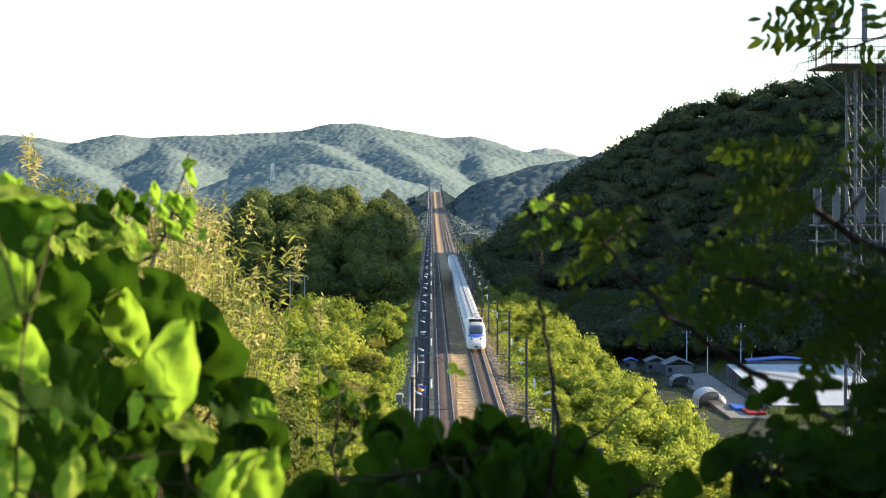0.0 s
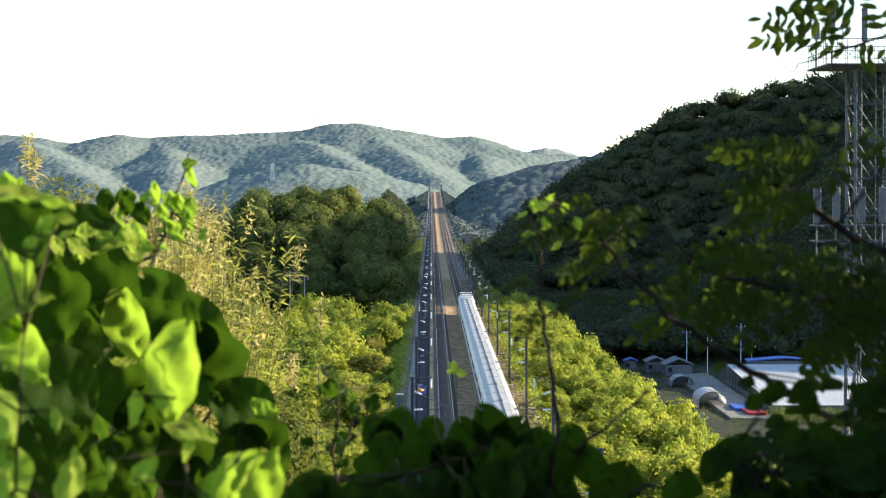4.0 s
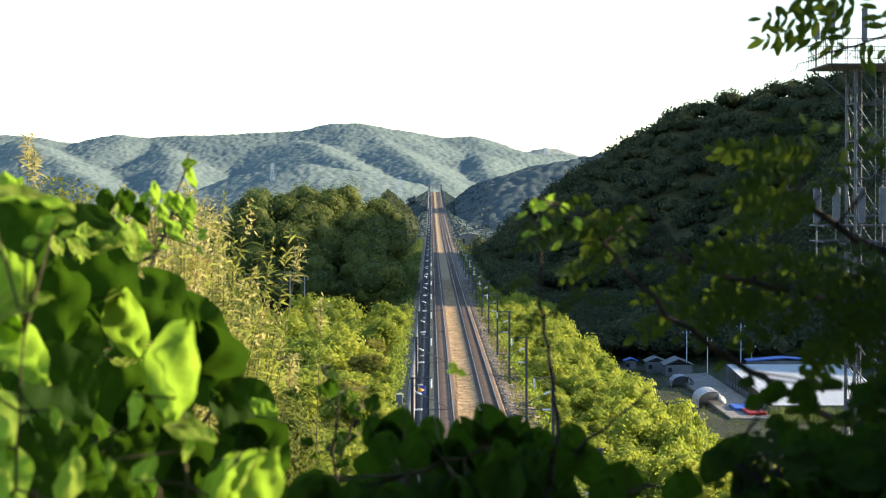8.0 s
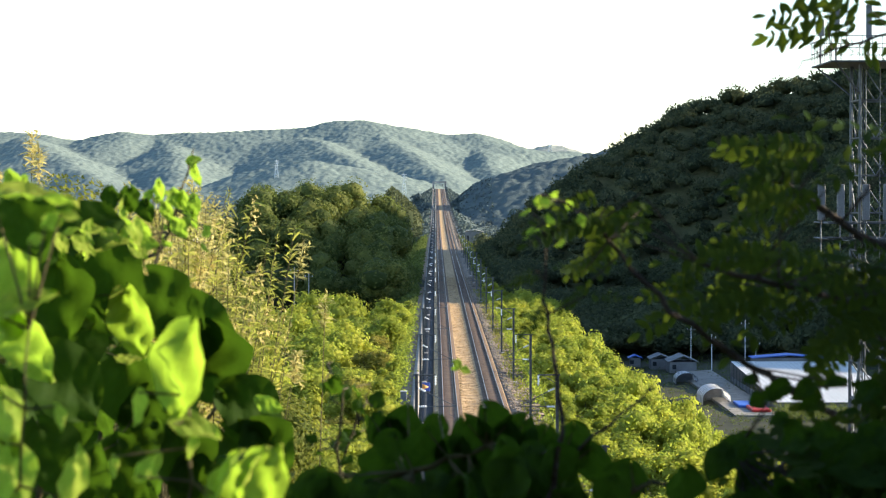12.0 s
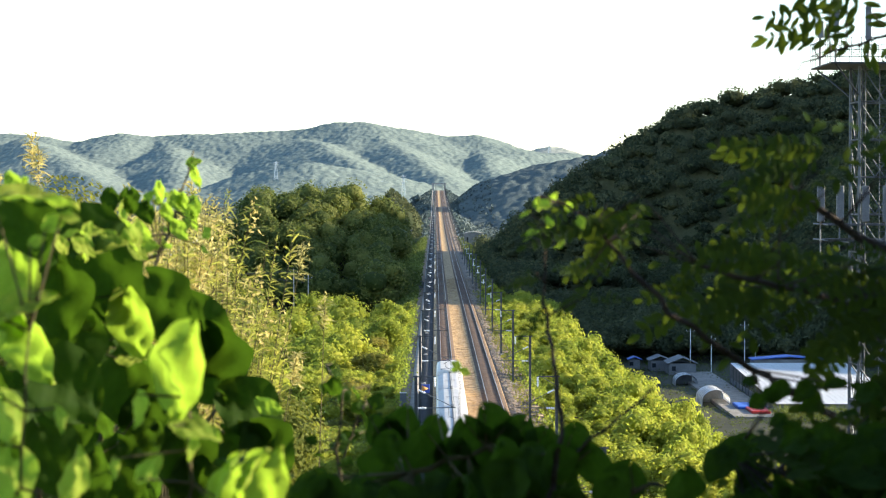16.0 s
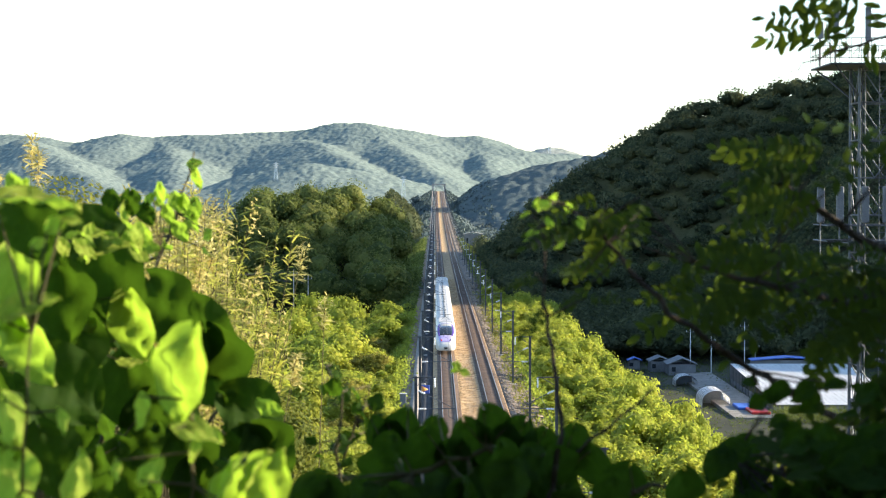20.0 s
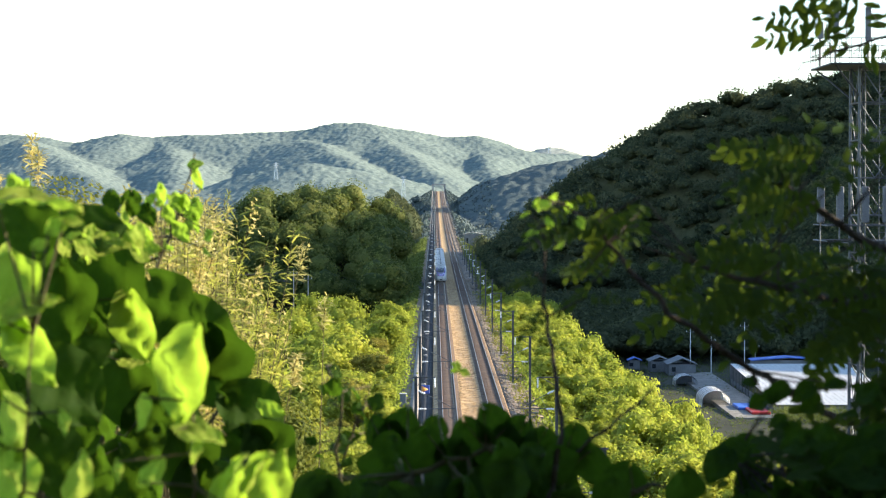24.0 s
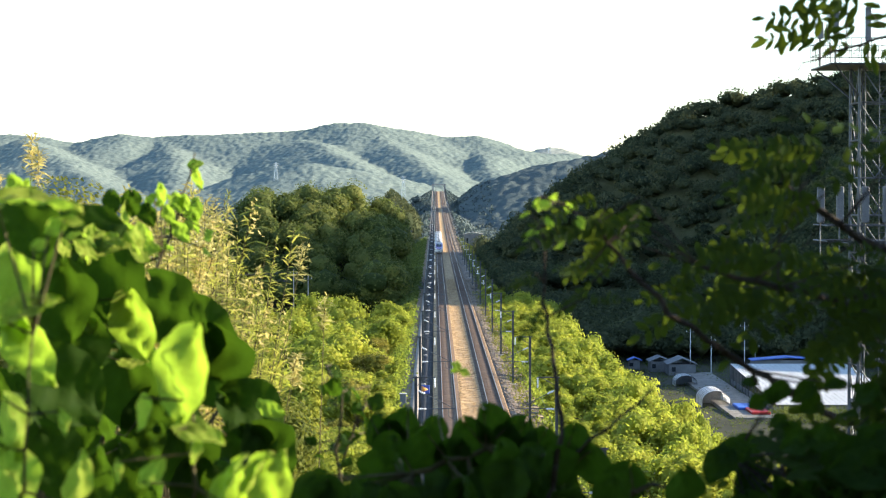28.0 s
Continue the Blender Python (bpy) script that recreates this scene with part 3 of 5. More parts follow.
def power_car(train, y_nose, way, trim, roof_mat, body_mat, top=3.95):
    """A streamlined end car whose nose is at y_nose and points along way (+1 or -1)."""
    L = 22.4

    def at(d):
        return y_nose - way * d

    shape = [(0.0, 0.80, 1.15), (0.3, 1.06, 1.50), (1.0, 1.28, 1.90), (2.0, 1.40, 2.28), (3.0, 1.44, 2.72), (4.2, 1.45, 3.20), (5.5, 1.45, 3.60), (7.0, 1.45, 3.86), (8.5, 1.45, top), (L - 0.4, 1.45, top), (L - 0.25, 1.38, top - 0.06)]
    car = part("power_car", loft([hull(at(d), w, t, 0.42) for d, w, t in shape]), body_mat, train, "streamlined power car with a sloping nose")
    ds, ws, ts = zip(*shape)

    def skin(name, spans, mat, lift=0.02, label=""):
        """A panel lying on the car's curved nose; spans: (distance, from x, to x)."""
        rows = []
        for (d0, a0, b0), (d1, a1, b1) in zip(spans, spans[1:]):
            for t in (0, 0.34, 0.67):
                rows.append((d0 + (d1 - d0) * t, a0 + (a1 - a0) * t, b0 + (b1 - b0) * t))
        rows.append(spans[-1])
        bm = bmesh.new()
        grid = []
        for d, a, b in rows:
            w, h = np.interp(d, ds, ws), np.interp(d, ds, ts) - 0.42
            grid.append([bm.verts.new((x, at(d), 0.42 + h * np.interp(abs(x) / w, (0, 0.5, 0.86, 0.97, 1), (1, 0.985, 0.93, 0.82, 0.66)) + lift)) for x in np.linspace(a, b, 7)])
        for p, q in zip(grid, grid[1:]):
            for k in range(6):
                f = bm.faces.new((p[k], p[k + 1], q[k + 1], q[k]))
                f.smooth = True
        bmesh.ops.recalc_face_normals(bm, faces=bm.faces)
        for f in bm.faces:
            if f.normal.z < 0:
                f.normal_flip()
        bmesh.ops.solidify(bm, geom=bm.faces[:], thickness=0.05)
        return part(name, bm, mat, car, label)

    skin("windscreen", [(2.5, -0.95, 0.95), (3.6, -1.08, 1.08), (5.7, -1.02, 1.02)], M_GLASS, 0.03, "dark raked windscreen")
    skin("cab_hood", [(5.75, -0.98, 0.98), (6.6, -0.9, 0.9), (7.4, -0.76, 0.76)], M_ROOFGREY, 0.03, "grey hood above the windscreen")
    if trim is M_BLUE:
        skin("nose_panel", [(1.25, -0.3, 0.3), (1.7, -0.85, 0.85), (2.1, -1.15, 1.15), (2.45, -1.18, 1.18)], trim, 0.03, "blue panel below the windscreen")
    else:
        skin("nose_panel", [(0.5, -0.75, 0.75), (1.2, -1.0, 1.0), (2.4, -1.1, 1.1)], M_LILAC, 0.02, "pale lilac nose below the windscreen")
        skin("frame_top", [(7.45, -0.95, 0.95), (7.8, -0.95, 0.95)], trim, 0.03, "violet band over the cab")
    for s in (-1, 1):
        if trim is not M_BLUE:
            skin("frame_side", [(2.3, s * 0.82, s * 1.02), (3.6, s * 0.96, s * 1.22), (5.5, s * 0.94, s * 1.20), (7.4, s * 0.78, s * 1.02)], trim, 0.035, "violet band beside the windscreen")
        skin("headlamp", [(0.75, s * 0.50, s * 0.66), (1.0, s * 0.55, s * 0.78), (1.35, s * 0.68, s * 0.80)], M_RED if (trim is not M_BLUE and s < 0) else M_GLASS, 0.025, "slanted lamp glass")
        part("side_window", boxed(s * 1.43 - 0.03, s * 1.43 + 0.03, min(at(4.6), at(5.8)), max(at(4.6), at(5.8)), 2.05, 2.55), M_GLASS, car)
        part("grille", boxed(s * 1.45 - 0.02, s * 1.45 + 0.02, min(at(10), at(18)), max(at(10), at(18)), 1.9, 2.6), M_DARKSTEEL, car)
        part("stripe", boxed(s * 1.45 - 0.013, s * 1.45 + 0.013, min(at(7), at(L - 0.5)), max(at(7), at(L - 0.5)), 0.95, 1.5), trim, car)
    part("coupler_hatch", boxed(-0.3, 0.3, min(at(-0.02), at(0.4)), max(at(-0.02), at(0.4)), 0.55, 0.95, bevel=0.08), M_DARKSTEEL, car)
    if trim is M_BLUE:
        part("roof_well", boxed(-0.95, 0.95, min(at(8.6), at(10.2)), max(at(8.6), at(10.2)), top - 0.1, top + 0.36), M_BLACK, car, "dark roof well behind the cab")
        for s in (-1, 1):
            part("well_side", boxed(s * 1.03 - 0.07, s * 1.03 + 0.07, min(at(8.4), at(10.4)), max(at(8.4), at(10.4)), top - 0.3, top + 0.42, bevel=0.03), body_mat, car)
        part("well_lid", boxed(-1.0, 1.0, min(at(8.7), at(10.4)), max(at(8.7), at(10.4)), top + 0.37, top + 0.43, bevel=0.02), body_mat, car)
        part("roof_fairing", boxed(-0.8, 0.8, min(at(11.2), at(14.2)), max(at(11.2), at(14.2)), top - 0.1, top + 0.26, bevel=0.12), body_mat, car, "rounded white roof fairing")
    part("roof_skin", boxed(-1.0, 1.0, min(at(10.4), at(L - 1)), max(at(10.4), at(L - 1)), top - 0.1, top + 0.05, bevel=0.02), roof_mat, car)
    bm = bmesh.new()
    rod(bm, (-0.6, at(15), top + 0.05), (0, at(16.6), top + 0.55), 0.03)
    rod(bm, (0.6, at(15), top + 0.05), (0, at(16.6), top + 0.55), 0.03)
    rod(bm, (0, at(16.6), top + 0.55), (0, at(15.2), top + 0.85), 0.03)
    rod(bm, (-0.8, at(15.2), top + 0.85), (0.8, at(15.2), top + 0.85), 0.03)
    part("pantograph", bm, M_DARKSTEEL, car, "folded pantograph")
    for d in (5.2, 18.5):
        bogie(car, at(d))
    return car


def express_train(name, label, cars, length, trim, roof_mat, body_mat):
    """Nose at y 0, the train's other end at y = length."""
    train = tagged(new(name), label, "train", "trains")
    power_car(train, 0, -1, trim, roof_mat, body_mat)
    power_car(train, length, 1, trim, roof_mat, body_mat)
    each = (length - 44.8) / cars
    for i in range(cars):
        coach(train, 22.4 + i * each, 22.4 + (i + 1) * each, 3.62, roof_mat, trim, body_mat)
    return train


train_grey = express_train("express_train", "long white and blue express train with a grey roof", 18, 380.0, M_BLUE, M_ROOFGREY, M_WHITE)
train_white = express_train("express_train", "shorter white express train with violet trim", 8, 201.0, M_VIOLET, M_ROOFPALE, M_WHITE)


def at_rail(x, y, length):
    """A train's pose with its near end at y, lying on the climbing rails."""
    a, b = float(rail_z(y)), float(rail_z(y + length))
    return pose(x, y, a, math.degrees(math.atan2(b - a, length)), 0, 0)


def motions():
    root = vine.root
    walk(vine.thing, [(t, pose(root.x + dx, root.y, root.z + dz)) for t, dx, dz in ((0, 0, 0), (11.6, 0, 0), (18, 0.002, -0.001), (25, 0.0045, -0.003), (28, 0.0045, -0.003))])
    walk(train_grey, [(t, at_rail(TRACK_R, 332.0 - 67.7 * t, 380.0)) for t in range(0, 29, 4)])
    walk(train_white, [(t, at_rail(TRACK_L, 327.5 + 65.1 * (t - 20), 201.0)) for t in range(0, 29, 2)])


# ---- trees ----
def tree(name, label, height, spread, mat, seed, leaves=850, size=0.24, low=0.25, bark=M_BARK, clumps=13, core=0.74, ragged=0.38):
    """A tree with a forked, tapered trunk and an uneven crown of leaf sprays in clumps."""
    rng = np.random.default_rng(seed)
    thing = tagged(new(name), label, "tree")
    bm = rodded((0, 0, -0.6), (0.1, 0.05, height * 0.45), 0.16, 0.10, 7)
    tips = []
    for i in range(5):
        a = i * 1.26 + rng.uniform(-0.3, 0.3)
        tip = np.array([math.cos(a) * spread * 0.5, math.sin(a) * spread * 0.5, height * rng.uniform(0.6, 0.85)])
        rod(bm, (0.08, 0.04, height * rng.uniform(0.25, 0.42)), tip, 0.075, 0.02, 5)
        tips.append(tip)
    part("trunk", bm, bark, thing)
    n = clumps
    u = rng.normal(size=(n, 3))
    u /= np.linalg.norm(u, axis=1, keepdims=True)
    mid = np.array([0, 0, height * (0.5 + low / 2)])
    reach = np.array([spread * 0.72, spread * 0.72, height * (0.5 - low / 2) * 0.78])
    c = mid + u * reach * rng.uniform(0.45, 1.0, (n, 1))
    r = spread * rng.uniform(0.25, 0.52, n) * math.sqrt(13 / n)
    pick = rng.integers(0, n, leaves)
    d = rng.normal(size=(leaves, 3))
    d /= np.linalg.norm(d, axis=1, keepdims=True)
    p = c[pick] + d * (r[pick] * (1.06 - 0.5 * rng.uniform(0, 1, leaves) ** 2.2))[:, None]
    nrm = d + (0, 0, 0.25) + rng.normal(size=(leaves, 3)) * ragged
    v, f = quads(p, nrm, size * rng.uniform(0.6, 1.3, leaves), rng)
    f = np.concatenate([f[:, [0, 1, 2]], f[:, [0, 2, 3]]])
    bv, bf = blobs(c, r * core, rng, 1, 0.2, 0.85)
    part("crown", mesh_np("crown", np.concatenate([v, bv]), np.concatenate([f, np.asarray(bf) + len(v)]), mat), None, thing)
    return thing


def scatter(seed, x0, x1, y0, y1, gap, keep, limit=300):
    """Places at least gap apart, where keep(x, y) holds."""
    rng = np.random.default_rng(seed)
    out, grid = [], {}
    for _ in range(limit * 60):
        x, y = rng.uniform(x0, x1), rng.uniform(y0, y1)
        if not keep(x, y):
            continue
        i, j = int(x // gap), int(y // gap)
        if any((x - a) ** 2 + (y - b) ** 2 < gap * gap for di in (-1, 0, 1) for dj in (-1, 0, 1) for a, b in grid.get((i + di, j + dj), ())):
            continue
        grid.setdefault((i, j), []).append((x, y))
        out.append((x, y))
        if len(out) >= limit:
            break
    return out


def plant(protos, places, seed, top=None, full=1.0, group=""):
    """Copies of the prototype trees on the ground; top(x, y): height above sea at which crowns end."""
    rng = np.random.default_rng(seed)
    first = set()
    for x, y in places:
        k = int(rng.integers(0, len(protos)))
        proto, h = protos[k]
        z = gz(x, y)
        s = full * rng.uniform(0.78, 1.22)
        sz = s
        if top is not None:
            sz = max(0.3, (top(x, y) + rng.uniform(-0.7, 0.9) - z) / h)
            s = min(max(s, 0.55 * sz), 1.3)
            s = min(s, max(0.5, 1.4 * sz))
        m = pose(x, y, z, 0, 0, rng.uniform(0, 360))
        if k in first:
            ob = copy_thing(proto, m)
        else:
            ob = proto
            ob.matrix_basis = m
            first.add(k)
        ob.scale = (s, s, sz)
        tagged(ob, group=group)


locust = [(tree("locust_tree", "sunlit yellow-green locust tree on the embankment", 8.0, 3.3, L_LOCUST, 20 + i, 1500, 0.23), 8.0) for i in range(4)]
plant(locust, scatter(31, 12.6, 38, 150, 520, 4.4, lambda x, y: x < 25.5 + 1.5 * math.sin(y / 23) + 0.09 * max(0, 330 - y)), 41, lambda x, y: (0.7 if x < 15.5 else 0.0) - 0.38 * max(0, x - 22) + 1.1 * math.sin(y / 7 + x / 4), group="trees on the embankment")
leftish = [(tree("ash_tree", "sunlit green ash tree below the railway bank", 9.0, 4.7, L_LOCUST, 50 + i, 2500, 0.28, core=0.8, ragged=0.3), 9.0) for i in range(3)]
leftish += [(tree("scrub_tree", "olive-brown scrubby tree below the railway bank", 9.0, 4.7, L_OLIVE, 60 + i, 2500, 0.26, core=0.8, ragged=0.3), 9.0) for i in range(1)]
plant(leftish, scatter(32, -44, -8.2, 150, 455, 6.2, lambda x, y: x > -0.095 * y - 1), 42, lambda x, y: 0.2 + 1.9 * math.sin(y / 9 + x / 5), group="trees below the bank")
small = [(tree("locust_sapling", "small sunlit locust tree at the bank's edge", 6.0, 2.3, L_LOCUST, 65 + i, 1000, 0.19), 6.0) for i in range(2)]
plant(small, scatter(35, -8.0, -5.4, 150, 480, 2.9, lambda x, y: abs(y - 352) > 26, 70), 47, lambda x, y: -0.3 + 0.9 * math.sin(y / 8), group="saplings on the bank")
oaks = [(tree("oak_tree", "broad dark green tree on the wooded knoll", 8.8, 5.3, L_GREEN, 70 + i, 2800, 0.25, 0.3, clumps=10, core=0.8, ragged=0.36), 8.8) for i in range(4)]
plant(oaks, scatter(33, -70, -10.5, 515, 650, 7.0, lambda x, y: gz(x, y) > -6.5 or (x > -60 and y > 530), 270), 43, None, 1.2, group="trees on the knoll")

shrub = tree("oak_tree", "olive-green bushy tree on the slope below the lookout", 9.0, 3.2, L_SHRUB, 78, 28000, 0.05, core=0.72, clumps=22)
plant([(shrub, 9.0)], [(u * y, y) for u, y in ((-0.192, 44), (-0.178, 47), (-0.162, 45), (-0.147, 43), (-0.131, 46), (-0.114, 44), (-0.102, 47))], 46, lambda x, y: 24.3 + y * np.interp(x / y, (-0.19, -0.15, -0.13, -0.10, -0.085, -0.055), (-0.034, -0.036, -0.040, -0.048, -0.052, -0.056)), 1.0)
# never in view: trees added to dim the sky light on nearby leaves
plant([(tree("oak_tree", "unseen broad tree behind the lookout, added to block sky light", 9.5, 4.0, L_GREEN, 77, 700, 0.42, 0.1), 9.5)], scatter(34, -26, 26, -34, -6.8, 3.4, lambda x, y: True, 80), 44, group="trees behind the lookout")


def wood(name, label, mat, seed, xs, ys, gap, radius, keep, level=1, sprays=0, spray=0.7, lift=0.9, category="wood", rough=0.25, flat=0.8, uneven=0.5):
    """Uncountable far trees: uneven crowns over the hillside in one mesh."""
    rng = np.random.default_rng(seed)
    X, Y = np.meshgrid(np.arange(*xs, gap), np.arange(*ys, gap))
    X, Y = X + rng.uniform(-0.45, 0.45, X.shape) * gap, Y + rng.uniform(-0.45, 0.45, X.shape) * gap
    Z = sheet_z(X, Y)
    ok = keep(X, Y, Z)
    r = radius * rng.uniform(0.72, 1.3, ok.sum())
    c = np.stack([X[ok], Y[ok], Z[ok] + lift * r + rng.uniform(0, uneven, len(r)) * r], 1)
    v, f = blobs(c, r * (0.68 if sprays else 1.0), rng, level, rough, flat)
    ob = new(name, mesh_np(name, v, f, mat, True))
    tagged(ob, label, category, kind="stuff")
    if sprays:
        n = len(c) * sprays
        d = rng.normal(size=(n, 3))
        d[:, 2] = np.abs(d[:, 2]) * 0.9 - 0.15
        d /= np.linalg.norm(d, axis=1, keepdims=True)
        k = np.repeat(np.arange(len(c)), sprays)
        p = c[k] + d * (r[k] * rng.uniform(0.72, 1.08, n))[:, None] * (1, 1, 0.85)
        v, f = quads(p, d + rng.normal(size=(n, 3)) * 0.5 + (0, 0, 0.3), spray * rng.uniform(0.6, 1.3, n), rng, 0.7)
        tagged(part("leaf_sprays", mesh_np("leaf_sprays", v, f, mat), None, ob), kind="stuff")
    return ob


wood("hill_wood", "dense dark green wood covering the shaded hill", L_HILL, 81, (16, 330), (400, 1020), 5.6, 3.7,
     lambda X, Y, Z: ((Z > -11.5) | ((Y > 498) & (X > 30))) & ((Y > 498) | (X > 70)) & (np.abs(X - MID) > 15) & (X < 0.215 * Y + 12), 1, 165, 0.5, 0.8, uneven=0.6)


def canopy(name, label, mat, seed, xs, ys, mesh, crown, high, keep):
    """A closed far forest canopy: rounded crowns side by side over the slopes, in one sheet."""
    rng = np.random.default_rng(seed)
    nx, ny = int((xs[1] - xs[0]) / mesh[0]), int((ys[1] - ys[0]) / mesh[1])
    X, Y = np.meshgrid(np.linspace(*xs, nx + 1), np.linspace(*ys, ny + 1))
    jx, jy = int((xs[1] - xs[0]) / crown) + 3, int((ys[1] - ys[0]) / crown) + 3
    off, tall = rng.uniform(0.1, 0.9, (jy, jx, 2)), rng.uniform(0.55, 1.25, (jy, jx))
    A, B = (X - xs[0]) / crown + 1, (Y - ys[0]) / crown + 1
    i, j = np.clip(A.astype(int), 1, jx - 2), np.clip(B.astype(int), 1, jy - 2)
    top = np.zeros(X.shape)
    for di in (-1, 0, 1):
        for dj in (-1, 0, 1):
            o, k = off[j + dj, i + di], tall[j + dj, i + di]
            d2 = (A - i - di - o[..., 0]) ** 2 + (B - j - dj - o[..., 1]) ** 2
            top = np.maximum(top, k * np.sqrt(np.maximum(0, 1 - d2 / 0.85)))
    Z = sheet_z(X.ravel(), Y.ravel()).reshape(X.shape) + high * (top - 0.25)
    idx = np.arange(X.size).reshape(X.shape)
    cells = np.stack([idx[:-1, :-1], idx[:-1, 1:], idx[1:, 1:], idx[1:, :-1]], -1)
    ok = keep(X[:-1, :-1], Y[:-1, :-1])
    return tagged(new(name, mesh_np(name, np.stack([X, Y, Z], -1).reshape(-1, 3), cells[ok], mat, True)), label, "wood", kind="stuff")


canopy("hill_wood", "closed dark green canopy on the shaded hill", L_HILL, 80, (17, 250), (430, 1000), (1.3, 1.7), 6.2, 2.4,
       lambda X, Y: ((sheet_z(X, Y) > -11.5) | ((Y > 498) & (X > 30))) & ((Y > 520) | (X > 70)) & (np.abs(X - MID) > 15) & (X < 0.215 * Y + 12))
canopy("far_wood", "woods over the far mountains, blue haze painted into their colour", L_FAR, 84, (-760, 300), (2385, 3480), (2.2, 3.4), 6.5, 2.5, lambda X, Y: (X > -0.215 * Y) & (X < 0.08 * Y))
canopy("far_wood", "wood on the most distant cone, paled blue for haze", L_FAR, 85, (150, 330), (4300, 4520), (3.5, 5.0), 8.0, 3.0, lambda X, Y: X > 0)
canopy("distant_wood", "wood on the ridge behind, tinted blue-green for haze", L_MID, 82, (16, 400), (1440, 1760), (1.5, 2.0), 6.0, 2.9, lambda X, Y: (np.abs(X - MID) > 12) & (X < 0.215 * Y))
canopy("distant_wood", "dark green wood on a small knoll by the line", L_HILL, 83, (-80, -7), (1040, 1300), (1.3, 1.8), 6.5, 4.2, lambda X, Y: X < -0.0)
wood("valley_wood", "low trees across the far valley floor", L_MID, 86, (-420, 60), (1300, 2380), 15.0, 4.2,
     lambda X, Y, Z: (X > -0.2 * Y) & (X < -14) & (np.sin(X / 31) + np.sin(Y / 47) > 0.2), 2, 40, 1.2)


def brush(name, label, mat, seed, spots, size=0.22, high=1.2, per=9):
    """Low bushes and tall weeds along a bank, in one mesh."""
    rng = np.random.default_rng(seed)
    X, Y = np.array(spots).T
    X, Y = np.repeat(X, per) + rng.normal(size=len(X) * per) * 0.45, np.repeat(Y, per) + rng.normal(size=len(Y) * per) * 0.6
    Z = sheet_z(X, Y) + rng.uniform(0.05, 1.0, len(X)) ** 1.3 * high
    v, f = quads(np.stack([X, Y, Z], 1), rng.normal(size=(len(X), 3)) + (0.2, 0, 0.8), size * rng.uniform(0.6, 1.3, len(X)), rng, 0.55)
    return tagged(new(name, mesh_np(name, v, f, mat)), label, "bushes", kind="stuff")


rng = np.random.default_rng(5)
brush("bank_weeds", "bright green weeds along the railway bank", L_LOCUST, 91, np.stack([rng.uniform(-8.5, -3.7, 2600), rng.uniform(140, 470, 2600)], 1), 0.2, 1.3)
brush("bank_weeds", "green scrub on the shaded railway bank", L_GREEN, 92, np.stack([rng.uniform(-17, -4.2, 7500), rng.uniform(455, 1080, 7500)], 1), 0.36, 2.3)
brush("verge_weeds", "weeds and low bushes beyond the drain", L_LOCUST, 93, np.stack([rng.uniform(11.3, 14.5, 2200), rng.uniform(140, 540, 2200)], 1), 0.2, 1.5)
brush("cutting_scrub", "green scrub on the cutting's slope", L_GREEN, 94, np.stack([rng.uniform(11.5, 24, 5000), rng.uniform(520, 1100, 5000)], 1), 0.42, 1.6)
brush("cutting_scrub", "scrub on the far cutting's slopes, tinted for haze", L_MID, 98, np.stack([np.where(np.arange(5200) % 3 == 0, rng.uniform(-24, -3.5, 5200), rng.uniform(11.5, 42, 5200)), rng.uniform(1060, 2330, 5200)], 1), 0.9, 2.6, 8)
brush("knoll_scrub", "dark scrub over the small knoll by the line", L_HILL, 99, np.stack([rng.uniform(-62, -7, 2600), rng.uniform(1080, 1290, 2600)], 1), 0.75, 6.0, 10)
brush("verge_weeds", "dry and green weeds among the verge stones", L_OLIVE, 96, np.stack([rng.uniform(9.3, 11.6, 1500), rng.uniform(140, 540, 1500)], 1), 0.15, 0.7, 6)
brush("valley_weeds", "tall dark weeds in front of the long shed", L_GREEN, 97, np.stack([rng.uniform(56, 84, 700), rng.uniform(366, 380, 700)], 1), 0.2, 2.0, 9)
brush("valley_weeds", "rough dark weeds on the valley floor", L_GREEN, 95, np.stack([rng.uniform(24, 100, 5200), rng.uniform(230, 560, 5200)], 1), 0.16, 0.5, 9)


